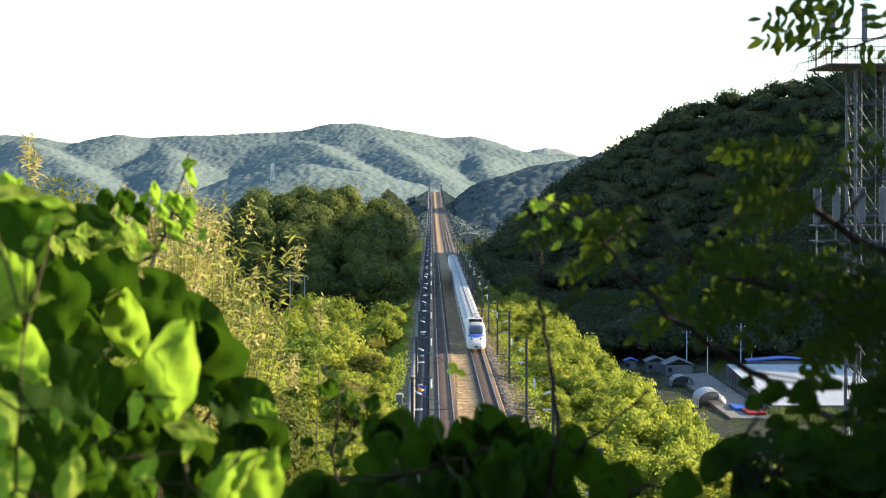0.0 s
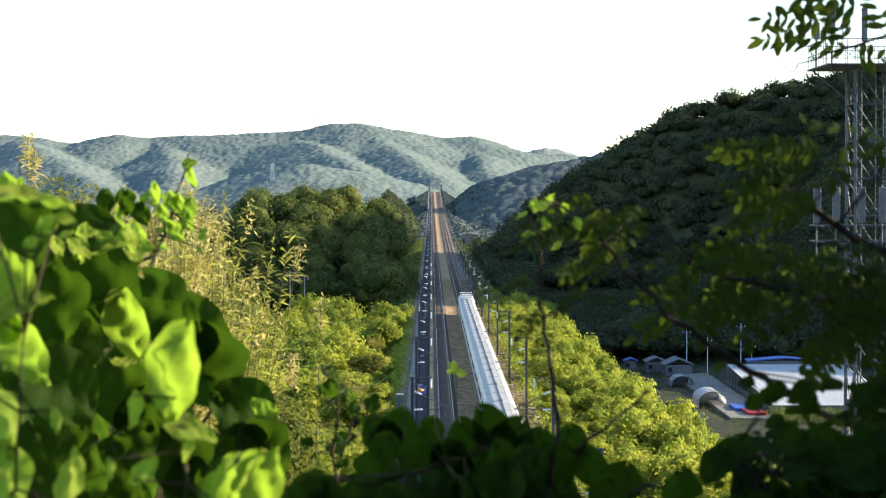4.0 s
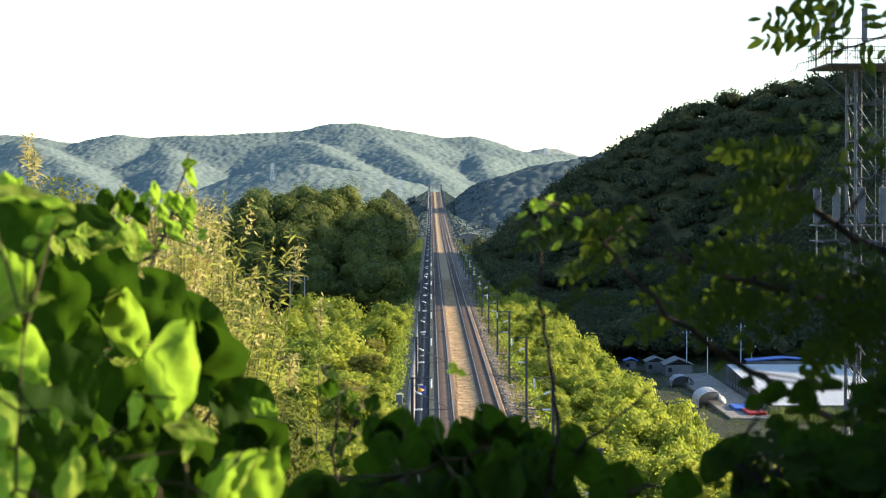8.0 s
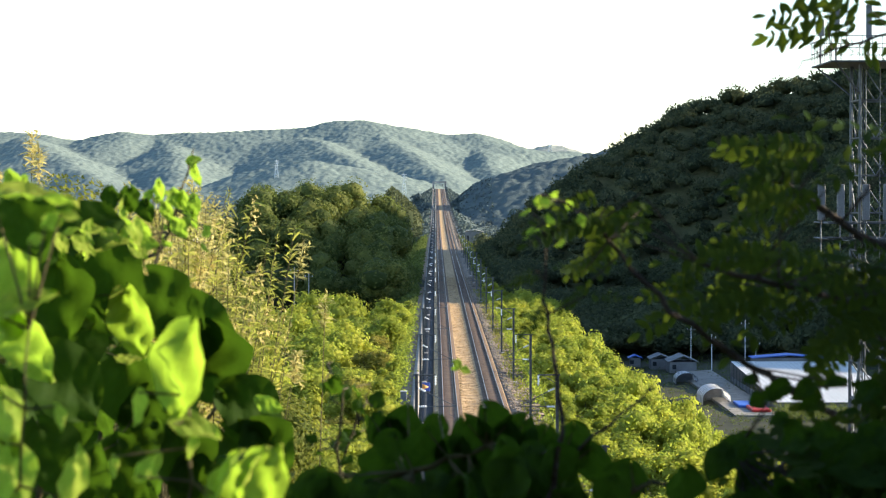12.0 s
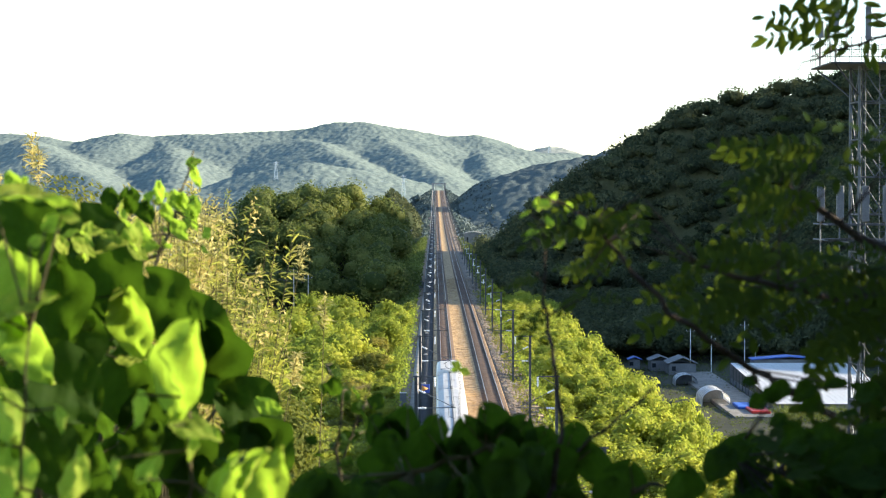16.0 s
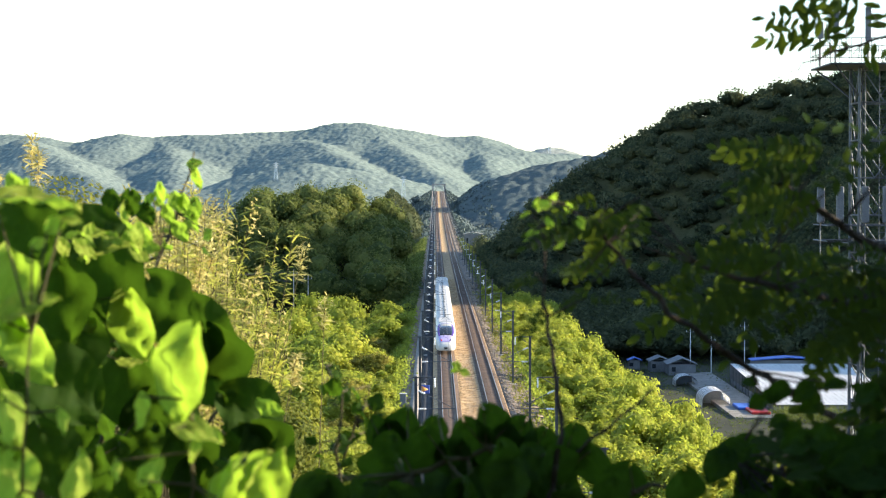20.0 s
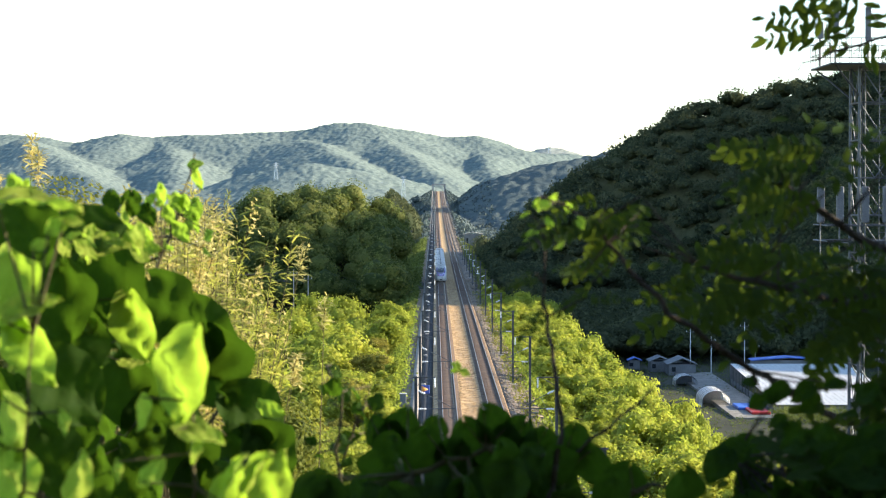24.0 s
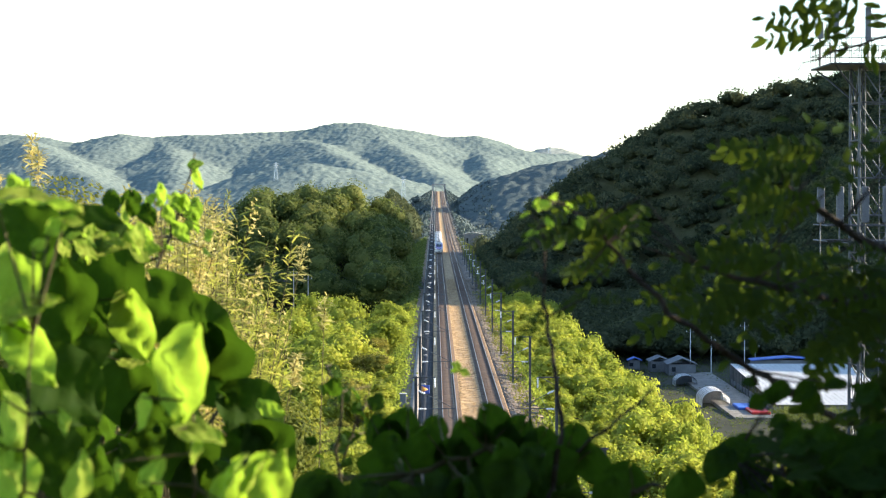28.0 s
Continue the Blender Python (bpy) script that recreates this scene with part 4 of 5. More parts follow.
# ---- telecom tower ----
def telecom_tower(x, y):
    z0 = gz(x, y)
    t = tagged(new("telecom_tower"), "grey lattice telecom tower with platforms and panel antennas", "tower")
    t.location = (x, y, z0)
    w, top = 1.15, 28.95 - z0
    for sx in (-1, 1):
        for sy in (-1, 1):
            part("leg", rodded((sx * w, sy * w, -0.5), (sx * w, sy * w, top), 0.085, 0.07, 8), M_GALV, t)
    rungs = int(top / 1.72)
    for i in range(rungs + 1):
        z = top - i * 1.72
        bm = bmesh.new()
        for a, b in (((-w, -w), (w, -w)), ((w, -w), (w, w)), ((w, w), (-w, w)), ((-w, w), (-w, -w))):
            rod(bm, (*a, z), (*b, z), 0.04, None, 5)
            if i < rungs:
                for c in (a, b):
                    part("brace", rodded((*c, z), ((a[0] + b[0]) / 2, (a[1] + b[1]) / 2, z - 1.72), 0.032, None, 5), M_GALV, t)
        part("ring", bm, M_GALV, t)
    bm = bmesh.new()
    for k in range(26):
        rod(bm, (-0.25, -w - 0.02, top - 1 - k * 0.35), (0.2, -w - 0.02, top - 1 - k * 0.35), 0.015, None, 4)
    rod(bm, (-0.25, -w - 0.02, 0), (-0.25, -w - 0.02, top), 0.025, None, 5)
    rod(bm, (0.2, -w - 0.02, 0), (0.2, -w - 0.02, top), 0.025, None, 5)
    part("ladder", bm, M_GALV, t)
    for k, cx in enumerate((-0.75, -0.62, -0.5, 0.5)):
        part("cable", rodded((cx, w * 0.8, 0), (cx, w * 0.8, top), 0.035, None, 6), M_DARKSTEEL if k % 2 else M_GALV, t)

    def deck(z, reach, rail):
        part("platform", boxed(-reach, reach, -reach, reach, z - 0.09, z, bevel=0.02), M_DARKSTEEL, t, "steel platform")
        bm = bmesh.new()
        n = 12
        for s in (-1, 1):
            for i in range(n + 1):
                q = -reach + 2 * reach * i / n
                rod(bm, (q, s * reach, z), (q, s * reach, z + rail), 0.016, None, 4)
                rod(bm, (s * reach, q, z), (s * reach, q, z + rail), 0.016, None, 4)
            for h in (0.5, 1.0):
                rod(bm, (-reach, s * reach, z + rail * h), (reach, s * reach, z + rail * h), 0.022, None, 5)
                rod(bm, (s * reach, -reach, z + rail * h), (s * reach, reach, z + rail * h), 0.022, None, 5)
        part("railing", bm, M_GALV, t)
        for sx in (-1, 1):
            for sy in (-1, 1):
                part("brace", rodded((sx * reach * 0.9, sy * reach * 0.9, z - 0.1), (sx * w, sy * w, z - 1.45), 0.045, None, 6), M_DARKSTEEL, t)

    deck(top, 2.75, 1.1)
    lower = 21.4 - z0
    part("platform", boxed(-1.7, 1.7, -1.7, 1.7, lower - 0.6, lower - 0.52), M_DARKSTEEL, t, "steel platform")
    bm = bmesh.new()
    for z in (lower - 0.5, lower + 0.22):
        for s in (-1, 1):
            rod(bm, (-2.7, s * 2.0, z), (2.7, s * 2.0, z), 0.035, None, 5)
            rod(bm, (s * 2.7, -2.0, z), (s * 2.7, 2.0, z), 0.035, None, 5)
            rod(bm, (s * w, -w, z), (s * 2.7, -2.0, z), 0.03, None, 5)
            rod(bm, (s * w, w, z), (s * 2.7, 2.0, z), 0.03, None, 5)
    part("antenna_frame", bm, M_GALV, t)
    for ax, ay in ((-3.05, -1.9), (-2.2, -2.0), (-1.05, -2.0), (-0.1, -2.0), (2.7, -1.5)):
        post = part("antenna_post", rodded((ax, ay, lower - 1.3), (ax, ay, lower + 2.1), 0.04, None, 6), M_GALV, t)
        part("antenna", boxed(ax - 0.17, ax + 0.17, ay - 0.24, ay - 0.06, lower + 0.35, lower + 2.0, bevel=0.04), M_ANTENNA, post, "panel antenna in the grey of its shaded front")
    for ax, ay, h in ((-2.5, -2.5, 2.6), (0.35, -2.6, 3.4), (-0.1, 2.5, 3.0), (-2.6, 1.0, 2.2)):
        post = part("mast_pole", rodded((ax, ay, top), (ax, ay, top + h), 0.055, None, 6), M_GALV, t)
        part("antenna", boxed(ax - 0.14, ax + 0.14, ay - 0.2, ay - 0.06, top + 1.3, top + h - 0.1, bevel=0.03), M_ANTENNA, post, "panel antenna in the grey of its shaded front")
    return t


telecom_tower(20.5, 105.0)


# ---- farm in the valley ----
def shed(x0, x1, y0, y1, eave, back, label):
    """A long low shed with ribbed white roof sheets, posts and cladding."""
    z = gz((x0 + x1) / 2, (y0 + y1) / 2)
    t = tagged(new("farm_shed"), label, "shed")
    t.location = (x0, y0, z)
    w, d = x1 - x0, y1 - y0
    n, rows = 24, 4
    for r in range(rows):
        for i in range(n):
            a, b = r / rows, (r + 1) / rows
            bm = bmesh.new()
            x = w * i / n
            vs = [bm.verts.new(p) for p in ((x + 0.02, d * a, eave + (back - eave) * a), (x + w / n - 0.02, d * a, eave + (back - eave) * a),
                                            (x + w / n - 0.02, d * b - 0.1, eave + (back - eave) * b + 0.03), (x + 0.02, d * b - 0.1, eave + (back - eave) * b + 0.03))]
            f = bm.faces.new(vs)
            bmesh.ops.solidify(bm, geom=[f], thickness=0.05)
            part("roof_sheet", bm, M_SHEET, t)
    part("beam", boxed(0, w, 0.05, 0.25, eave - 0.3, eave - 0.06), M_GALV, t)
    part("wall", boxed(0.2, w - 0.2, 0.4, 0.55, 0, eave - 0.3), M_WALLGREY, t)
    for i in range(15):
        part("post", rodded((0.05, d * i / 14, 0), (0.05, d * i / 14, eave + (back - eave) * i / 14 - 0.1), 0.07), M_GALV, t)
    part("side_wall", boxed(0.2, 0.3, 0, d, 0, eave * 0.62), M_WALLGREY, t)
    part("back_wall", boxed(0, w, d - 0.2, d, 0, back - 0.15), M_WALLGREY, t)
    return t


shed(57.5, 80.0, 382, 443, 1.9, 4.2, "long low farm shed with a pale ribbed roof")


def arch_house(x, y, w, h, d, label):
    t = tagged(new("greenhouse"), label, "greenhouse", "arched greenhouses")
    t.location = (x, y, gz(x, y))
    bm = bmesh.new()
    n = 14
    arc = [(-w / 2 * math.cos(math.pi * i / n), h * (0.35 + 0.65 * math.sin(math.pi * i / n)) if 0 < i < n else 0.0) for i in range(n + 1)]
    rows = [[bm.verts.new((px, py, pz)) for px, pz in arc] for py in np.linspace(0, d, 6)]
    for a, b in zip(rows, rows[1:]):
        for i in range(n):
            bm.faces.new((a[i], a[i + 1], b[i + 1], b[i]))
    bmesh.ops.solidify(bm, geom=bm.faces[:], thickness=0.06)
    part("cover", bm, M_SHEET, t, "white plastic cover")
    for py in np.linspace(0.02, d - 0.02, 6):
        bm = bmesh.new()
        for (ax, az), (bx, bz) in zip(arc, arc[1:]):
            rod(bm, (ax, py, az - 0.02), (bx, py, bz - 0.02), 0.05, None, 5)
        tagged(part("hoop", bm, M_GALV, t), kind="stuff")
    part("end_wall", boxed(-w * 0.42, w * 0.42, d - 0.2, d - 0.1, 0, h * 0.8), M_WALLGREY, t)
    return t


arch_house(49.3, 398, 4.9, 3.0, 10, "arched white greenhouse with an open end")
arch_house(48.7, 440, 4.2, 2.2, 6, "small arched white greenhouse")


def cottage(name, x, y, w, d, h, rise, roof, label):
    t = tagged(new(name), label, "building")
    t.location = (x, y, gz(x, y))
    part("wall", boxed(-w / 2, w / 2, -d / 2, d / 2, -0.3, h), M_WALLGREY if x > 0 else M_WHITE, t)
    bm = bmesh.new()
    o = 0.4
    pts = [(-w / 2 - o, h - 0.1), (0, h + rise), (w / 2 + o, h - 0.1), (w / 2 + o, h + 0.05), (0, h + rise + 0.15), (-w / 2 - o, h + 0.05)]
    rings = [[bm.verts.new((px, py, pz)) for px, pz in pts] for py in (-d / 2 - o, d / 2 + o)]
    for i in range(6):
        bm.faces.new((rings[0][i], rings[0][(i + 1) % 6], rings[1][(i + 1) % 6], rings[1][i]))
    bm.faces.new(rings[0][::-1])
    bm.faces.new(rings[1])
    part("roof", bm, roof, t)
    for i in range(3 if x < 0 else 1):
        part("window", boxed(-w / 2 + w * (i + 0.5) / 3 - 0.4, -w / 2 + w * (i + 0.5) / 3 + 0.4, -d / 2 - 0.04, -d / 2 + 0.02, h * 0.35, h * 0.75), M_GLASS, t)
    return t


cottage("farmhouse", 51, 472, 5.5, 8, 2.3, 1.2, M_WALLGREY, "grey roofed farmhouse behind the greenhouse")
cottage("farmhouse", 47.5, 482, 4, 6, 2.2, 0.9, M_WALLGREY, "small grey roofed house beside the farm")
cottage("tool_hut", 42.6, 486, 2.2, 3, 2.0, 0.5, M_TARP, "little hut with a blue roof")
cottage("blue_barn", 70, 452, 14, 5, 4.2, 0.5, M_TARP, "low barn with a bright blue roof behind the shed")
for x, y, w, d, h, roof in ((-106, 1100, 22, 10, 5, M_SHEET), (-128, 1150, 16, 12, 6, M_SHEET), (-92, 840, 12, 8, 4, M_SHEET), (-99, 860, 9, 8, 4, M_WALLGREY), (-150, 1240, 40, 12, 7, M_WALLGREY), (-118, 1000, 14, 9, 5, M_TARP),
                            (-36.2, 478, 3, 4, 3.0, M_SHEET)):
    cottage("village_house", x, y, w, d, h, 1.2, roof, "pale house in the valley village")
cottage("trackside_building", 17.5, 1040, 8, 7, 7.2, 0.8, M_CONCRETE, "beige trackside building beside the far cutting")
part("pavement_yard", boxed(49.5, 57, 375, 470, -14.7, -13.95), M_TROUGH, None)
tagged(bpy.data.objects["pavement_yard"], "pale concrete farm yard", "yard", kind="structure")
for x, y, mat, lab in ((53.4, 392, M_TARP, "blue tarpaulin lying in the yard"), (54.6, 384, M_RED, "red tarpaulin lying in the yard")):
    bm = boxed(-1.6, 1.6, -4, 4, 0, 0.5, bevel=0.12)
    ob = tagged(part("tarpaulin", bm, mat, None), lab, "tarpaulin")
    ob.location = (x, y, -13.95)


def utility_pole(x, y, top, label, lamp=False, r=0.14, mat=M_CONCRETE):
    z = gz(x, y)
    t = tagged(new("utility_pole"), label, "utility pole", "utility poles")
    t.location = (x, y, z)
    h = top - z
    part("post", rodded((0, 0, -0.5), (0, 0, h), r, r * 0.7, 8), mat, t)
    part("crossarm", boxed(-0.9, 0.9, -0.05, 0.05, h - 0.9, h - 0.78), M_GALV, t)
    for q in (-0.8, 0, 0.8):
        part("insulator", rodded((q, 0, h - 0.78), (q, 0, h - 0.5), 0.06, 0.04, 6), M_PORCELAIN, t)
    if lamp:
        bm = rodded((0, 0, h - 3.2), (-1.6, 0, h - 2.7), 0.04)
        box(bm, -2.4, -1.6, -0.12, 0.12, h - 2.75, h - 2.6)
        part("lamp_arm", bm, M_GALV, t)
    return t


utility_pole(-32.2, 520, 5.6, "concrete utility pole with a street lamp arm", True)
utility_pole(-29.0, 522, 4.2, "plain concrete utility pole beside the lane")
bm = bmesh.new()
for k, q in enumerate((-0.8, 0.0, 0.8)):
    for z in (5.1, 3.4):
        rod(bm, (-32.2 + q, 520, z - k * 0.1), (-62 + q, 500, z - 0.8 - k * 0.1), 0.02, None, 3)
        rod(bm, (-32.2 + q, 520, z - k * 0.1), (-29.0 + q, 522, z - 1.2 - k * 0.1), 0.02, None, 3)
tagged(part("power_line", bm, M_DARKSTEEL, None), "thin power lines strung between utility poles", "wire")
for x, y, top in ((52.8, 470, -4.8), (64.0, 470, -3.6), (66.5, 472, -8.0), (57.6, 474, -6.8), (81, 372, -10.5)):
    utility_pole(x, y, top, "slim pale pole in the farm yard", False, 0.09, M_PORCELAIN)


def signal_post(x, y, top):
    z = gz(x, y)
    t = tagged(new("signal_post"), "pale signal post with dark round lamps", "signal")
    t.location = (x, y, z)
    h = top - z
    part("post", rodded((0, 0, -0.3), (0, 0, h), 0.09, None, 8), M_PORCELAIN, t)
    for k, (dz, dx) in enumerate(((0.3, 0), (0.9, 0), (3.1, -0.35), (3.1, 0.35))):
        part("lamp", rodded((dx, -0.3, h - dz), (dx, 0.1, h - dz), 0.2, None, 10), M_BLACK, t, "dark round lamp")
    part("crossbar", boxed(-0.5, 0.5, -0.06, 0.06, h - 3.2, h - 3.0), M_DARKSTEEL, t)
    return t


signal_post(26.6, 250, -3.4)


def pylon(x, y, h, label):
    t = tagged(new("power_pylon"), label, "pylon", "pylons")
    t.location = (x, y, gz(x, y))
    bm = bmesh.new()
    for sx in (-1, 1):
        for sy in (-1, 1):
            rod(bm, (sx * h * 0.11, sy * h * 0.11, 0), (sx * 0.4, sy * 0.4, h), 0.22, 0.14, 4)
    for k in range(7):
        a, b = k / 7, (k + 1) / 7
        wa, wb = h * 0.11 * (1 - a) + 0.4 * a, h * 0.11 * (1 - b) + 0.4 * b
        rod(bm, (-wa, -wa, h * a), (wb, -wb, h * b), 0.12, None, 4)
        rod(bm, (wa, -wa, h * a), (-wb, -wb, h * b), 0.12, None, 4)
    part("lattice", bm, M_PORCELAIN, t)
    for k in (0.70, 0.82, 0.94):
        part("crossarm", rodded((-h * 0.13, 0, h * k), (h * 0.13, 0, h * k), 0.2, None, 4), M_PORCELAIN, t)
    return t


for x, y, h in ((-37, 2700, 40), (-190, 2730, 36), (48, 2750, 34), (-175, 3400, 40), (104, 3420, 40), (173, 3440, 40)):
    pylon(x, y, h * 0.62, "pale lattice power pylon on the mountain")

# signs and cabinets by the line
sign = tagged(new("marker_sign"), "blue square sign with an orange arrow on a mast", "sign")
sign.location = (-1.28, 230.3, 3.2)
part("board", boxed(-0.1, 0.75, -0.03, 0.03, -0.4, 0.45, bevel=0.02), M_BLUE, sign)
bm = loft([[(-0.06, y, -0.34), (0.62, y, 0.03), (-0.06, y, 0.40)] for y in (-0.06, -0.02)])
part("arrow", bm, M_ORANGE, sign)
part("bracket", boxed(-0.3, -0.1, -0.05, 0.05, -0.05, 0.08), M_GALV, sign)
cab = tagged(new("relay_cabinet"), "grey metal relay cabinet on the bank", "cabinet")
cab.location = (-3.55, 255, -0.72)
part("body", boxed(-0.35, 0.35, -0.3, 0.3, 0, 1.3, bevel=0.03), M_WALLGREY, cab)
part("lid", boxed(-0.4, 0.4, -0.35, 0.35, 1.3, 1.38, bevel=0.02), M_WHITE, cab)


# ---- plants round the lookout ----
def broad_leaf(name, length, wide, mat, seed, lobes=0.12, fold=0.25, curl=0.3):
    """One broad leaf from its stalk at the origin to its tip on +y: lobed outline, folded along the midrib, curled."""
    rows, cols = 12, 4
    v = []
    for i in range(rows + 1):
        t = (i / rows) ** 1.25
        full = math.sqrt(min(1.0, t / 0.34 + 0.002)) if t < 0.34 else math.cos((t - 0.34) / 0.66 * math.pi / 2) ** 0.72
        w = wide * length * 0.56 * full * (1 + lobes * math.sin(t * 9.5 + seed))
        for j in range(-cols, cols + 1):
            s = j / cols
            lean = 1 + 0.10 * math.sin(seed * 2.1) * (1 if s > 0 else -1)
            v.append((w * s * lean, length * t - 0.16 * length * abs(s) ** 1.6 * (1 - t) ** 2, fold * w * abs(s) ** 1.3 - curl * length * t * t + 0.045 * length * math.sin(8 * t + 4 * s + seed) + 0.03 * length * math.sin(17 * t - 6 * s)))
    k = 2 * cols + 1
    f = [(i * k + j, i * k + j + 1, (i + 1) * k + j + 1, (i + 1) * k + j) for i in range(rows) for j in range(k - 1)]
    return mesh_np(name, v, f, mat, True)


def pinnate_leaf(name, length, pairs, mat, seed, leaflet=0.04, slim=0.27):
    """A compound leaf: a stalk along +y with pairs of oval leaflets and one at the tip."""
    rng = np.random.default_rng(seed)
    V, F = [], []

    def add(v, f):
        F.extend([tuple(i + len(V) for i in q) for q in f])
        V.extend(v)

    def oval(base, way, size, tilt):
        way = Vector(way).normalized()
        side = way.cross(Vector((0, 0, 1))).normalized()
        up = side.cross(way)
        v = []
        for i in range(6):
            t = i / 5
            w = size * slim * math.sin(math.pi * min(1.0, t * 0.9 + 0.07)) ** 0.7
            for s in (-1, 0, 1):
                p = Vector(base) + way * (size * t) + side * (w * s) + up * (abs(s) * w * 0.3 - tilt * size * t * t)
                v.append(p[:])
        add(v, [(i * 3 + j, i * 3 + j + 1, i * 3 + j + 4, i * 3 + j + 3) for i in range(5) for j in range(2)])

    for i in range(8):
        a, b = i / 8, (i + 1) / 8
        za, zb = -0.25 * length * a * a, -0.25 * length * b * b
        r = 0.0011
        add([(-r, a * length, za), (r, a * length, za), (r, b * length, zb), (-r, b * length, zb), (0, a * length, za + r), (0, b * length, zb + r)], [(0, 1, 2, 3), (0, 4, 5, 3), (4, 1, 2, 5)])
    for i in range(pairs):
        t = 0.18 + 0.8 * i / pairs
        for s in (-1, 1):
            if rng.random() < 0.07:
                continue
            oval((0, t * length, -0.25 * length * t * t), (s, 0.35 + rng.uniform(-0.2, 0.3), rng.uniform(-0.5, 0.15)), leaflet * rng.uniform(0.8, 1.15), rng.uniform(0, 0.3))
    oval((0, length, -0.25 * length), (0, 1, -0.4), leaflet, 0.2)
    return mesh_np(name, V, F, mat, True)


# KUDZU leaves carry the painted shade, PALE ones the painted sun
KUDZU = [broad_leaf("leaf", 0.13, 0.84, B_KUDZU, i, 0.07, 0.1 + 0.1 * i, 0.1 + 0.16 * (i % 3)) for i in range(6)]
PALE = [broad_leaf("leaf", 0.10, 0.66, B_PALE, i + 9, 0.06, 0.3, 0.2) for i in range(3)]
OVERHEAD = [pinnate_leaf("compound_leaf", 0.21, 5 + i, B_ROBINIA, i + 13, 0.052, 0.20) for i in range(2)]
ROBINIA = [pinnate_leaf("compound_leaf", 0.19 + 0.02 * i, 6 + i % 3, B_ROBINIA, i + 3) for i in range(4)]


class Plant:
    """A plant at the lookout: a thing at its root on the ground, with stems and leaves."""

    def __init__(self, name, label, category, x, y, seed, mat=M_TWIG):
        self.root = Vector((x, y, gz(x, y)))
        self.thing = tagged(new(name), label, category)
        self.thing.location = self.root
        self.rng = random.Random(seed)
        self.mat = mat
        self.nodes = []

    def stem(self, points, r0=0.006, r1=0.002, name="stem"):
        """A bent stem through points; leaves find their way to it."""
        bm = bmesh.new()
        pts = [Vector(p) for p in points]
        fine = []
        for a, b in zip(pts, pts[1:]):
            for i in range(4):
                fine.append(a.lerp(b, i / 4) + Vector([self.rng.uniform(-1, 1) * 0.004 for _ in range(3)]))
        fine.append(pts[-1])
        n = len(fine) - 1
        for i in range(n):
            ra, rb = r0 + (r1 - r0) * i / n, r0 + (r1 - r0) * (i + 1) / n
            rod(bm, fine[i] - self.root, fine[i + 1] - self.root, ra, rb, 6)
        self.nodes += fine
        return part(name, bm, self.mat, self.thing)

    def leaf(self, mesh, p, tip, face, scale=1.0, stalk=True, mat=None):
        """A leaf at p whose tip points along tip and whose upper side looks along face."""
        p, y = Vector(p), Vector(tip).normalized()
        z = (Vector(face) - y * Vector(face).dot(y)).normalized()
        x = y.cross(z)
        m = Matrix((x, y, z)).transposed().to_4x4()
        ob = new(mesh.name.split(".")[0], mesh)
        ob.parent = self.thing
        ob.matrix_basis = Matrix.Translation(p - self.root) @ m @ Matrix.Diagonal((scale, scale, scale, 1))
        if stalk and self.nodes:
            near = min(self.nodes, key=lambda q: (q - p).length)
            if 0.004 < (near - p).length < 0.16:
                part("leaf_stalk", rodded(near - self.root, p - self.root, 0.0016, 0.001, 4), self.mat, ob.parent)
        return ob

    def spray(self, meshes, n, a, b, scale=(0.8, 1.2), face=(0.4, -0.6, 0.7), loose=0.5, tip=(0, 0, -0.3), edge=None, swing=0.7):
        """n leaves in the box between a and b."""
        r = self.rng
        for _ in range(n):
            p = [r.uniform(u, v) for u, v in zip(a, b)]
            if edge and not edge(*p):
                continue
            f = [c + r.gauss(0, loose) for c in face]
            t = [c + r.gauss(0, swing) for c in tip]
            self.leaf(r.choice(meshes), p, t, f, r.uniform(*scale))


# vine on the slope beside the lookout
vine = Plant("kudzu_vine", "sunlit kudzu vine with broad green leaves climbing beside the lookout", "vine", -0.75, 4.0, 3)
vine.stem([(-0.75, 4.0, vine.root.z), (-0.7, 4.0, 22.3), (-0.583, 4.03, 22.683), (-0.518, 3.92, 22.889), (-0.486, 4.14, 23.021), (-0.464, 4.37, 23.179)], 0.008, 0.0015)
vine.stem([(-0.72, 3.9, vine.root.z + 0.2), (-0.664, 3.81, 22.574), (-0.617, 3.70, 22.828), (-0.624, 3.58, 23.032), (-0.651, 3.58, 23.112)], 0.007, 0.002)
vine.stem([(-0.55, 4.1, vine.root.z + 0.1), (-0.444, 4.14, 22.497), (-0.444, 4.14, 22.641), (-0.373, 4.14, 22.734), (-0.301, 4.14, 22.713)], 0.006, 0.002)
vine.stem([(-0.636, 3.36, 22.736), (-0.570, 3.47, 22.664), (-0.516, 3.70, 22.690), (-0.421, 3.92, 22.685)], 0.005, 0.002)
vine.stem([(-0.70, 3.3, 22.4), (-0.50, 2.35, 22.70), (-0.42, 2.3, 22.80), (-0.41, 2.3, 22.96)], 0.003, 0.0012)
vine.stem([(-0.42, 2.9, 22.4), (-0.25, 2.32, 22.70), (-0.25, 2.31, 22.84), (-0.25, 2.31, 22.95)], 0.003, 0.0012)


def hang(mesh, u, v, y, tip, face, size):
    """A leaf of the vine: u and v the slopes to the side and downwards, y the distance, size the leaf's length over y, all but y in thousandths."""
    long = 0.13 if mesh in KUDZU else 0.10
    vine.leaf(mesh, (u * y / 1000, y, EYE_Z - v * y / 1000), tip, face, size * y / 1000 / long)


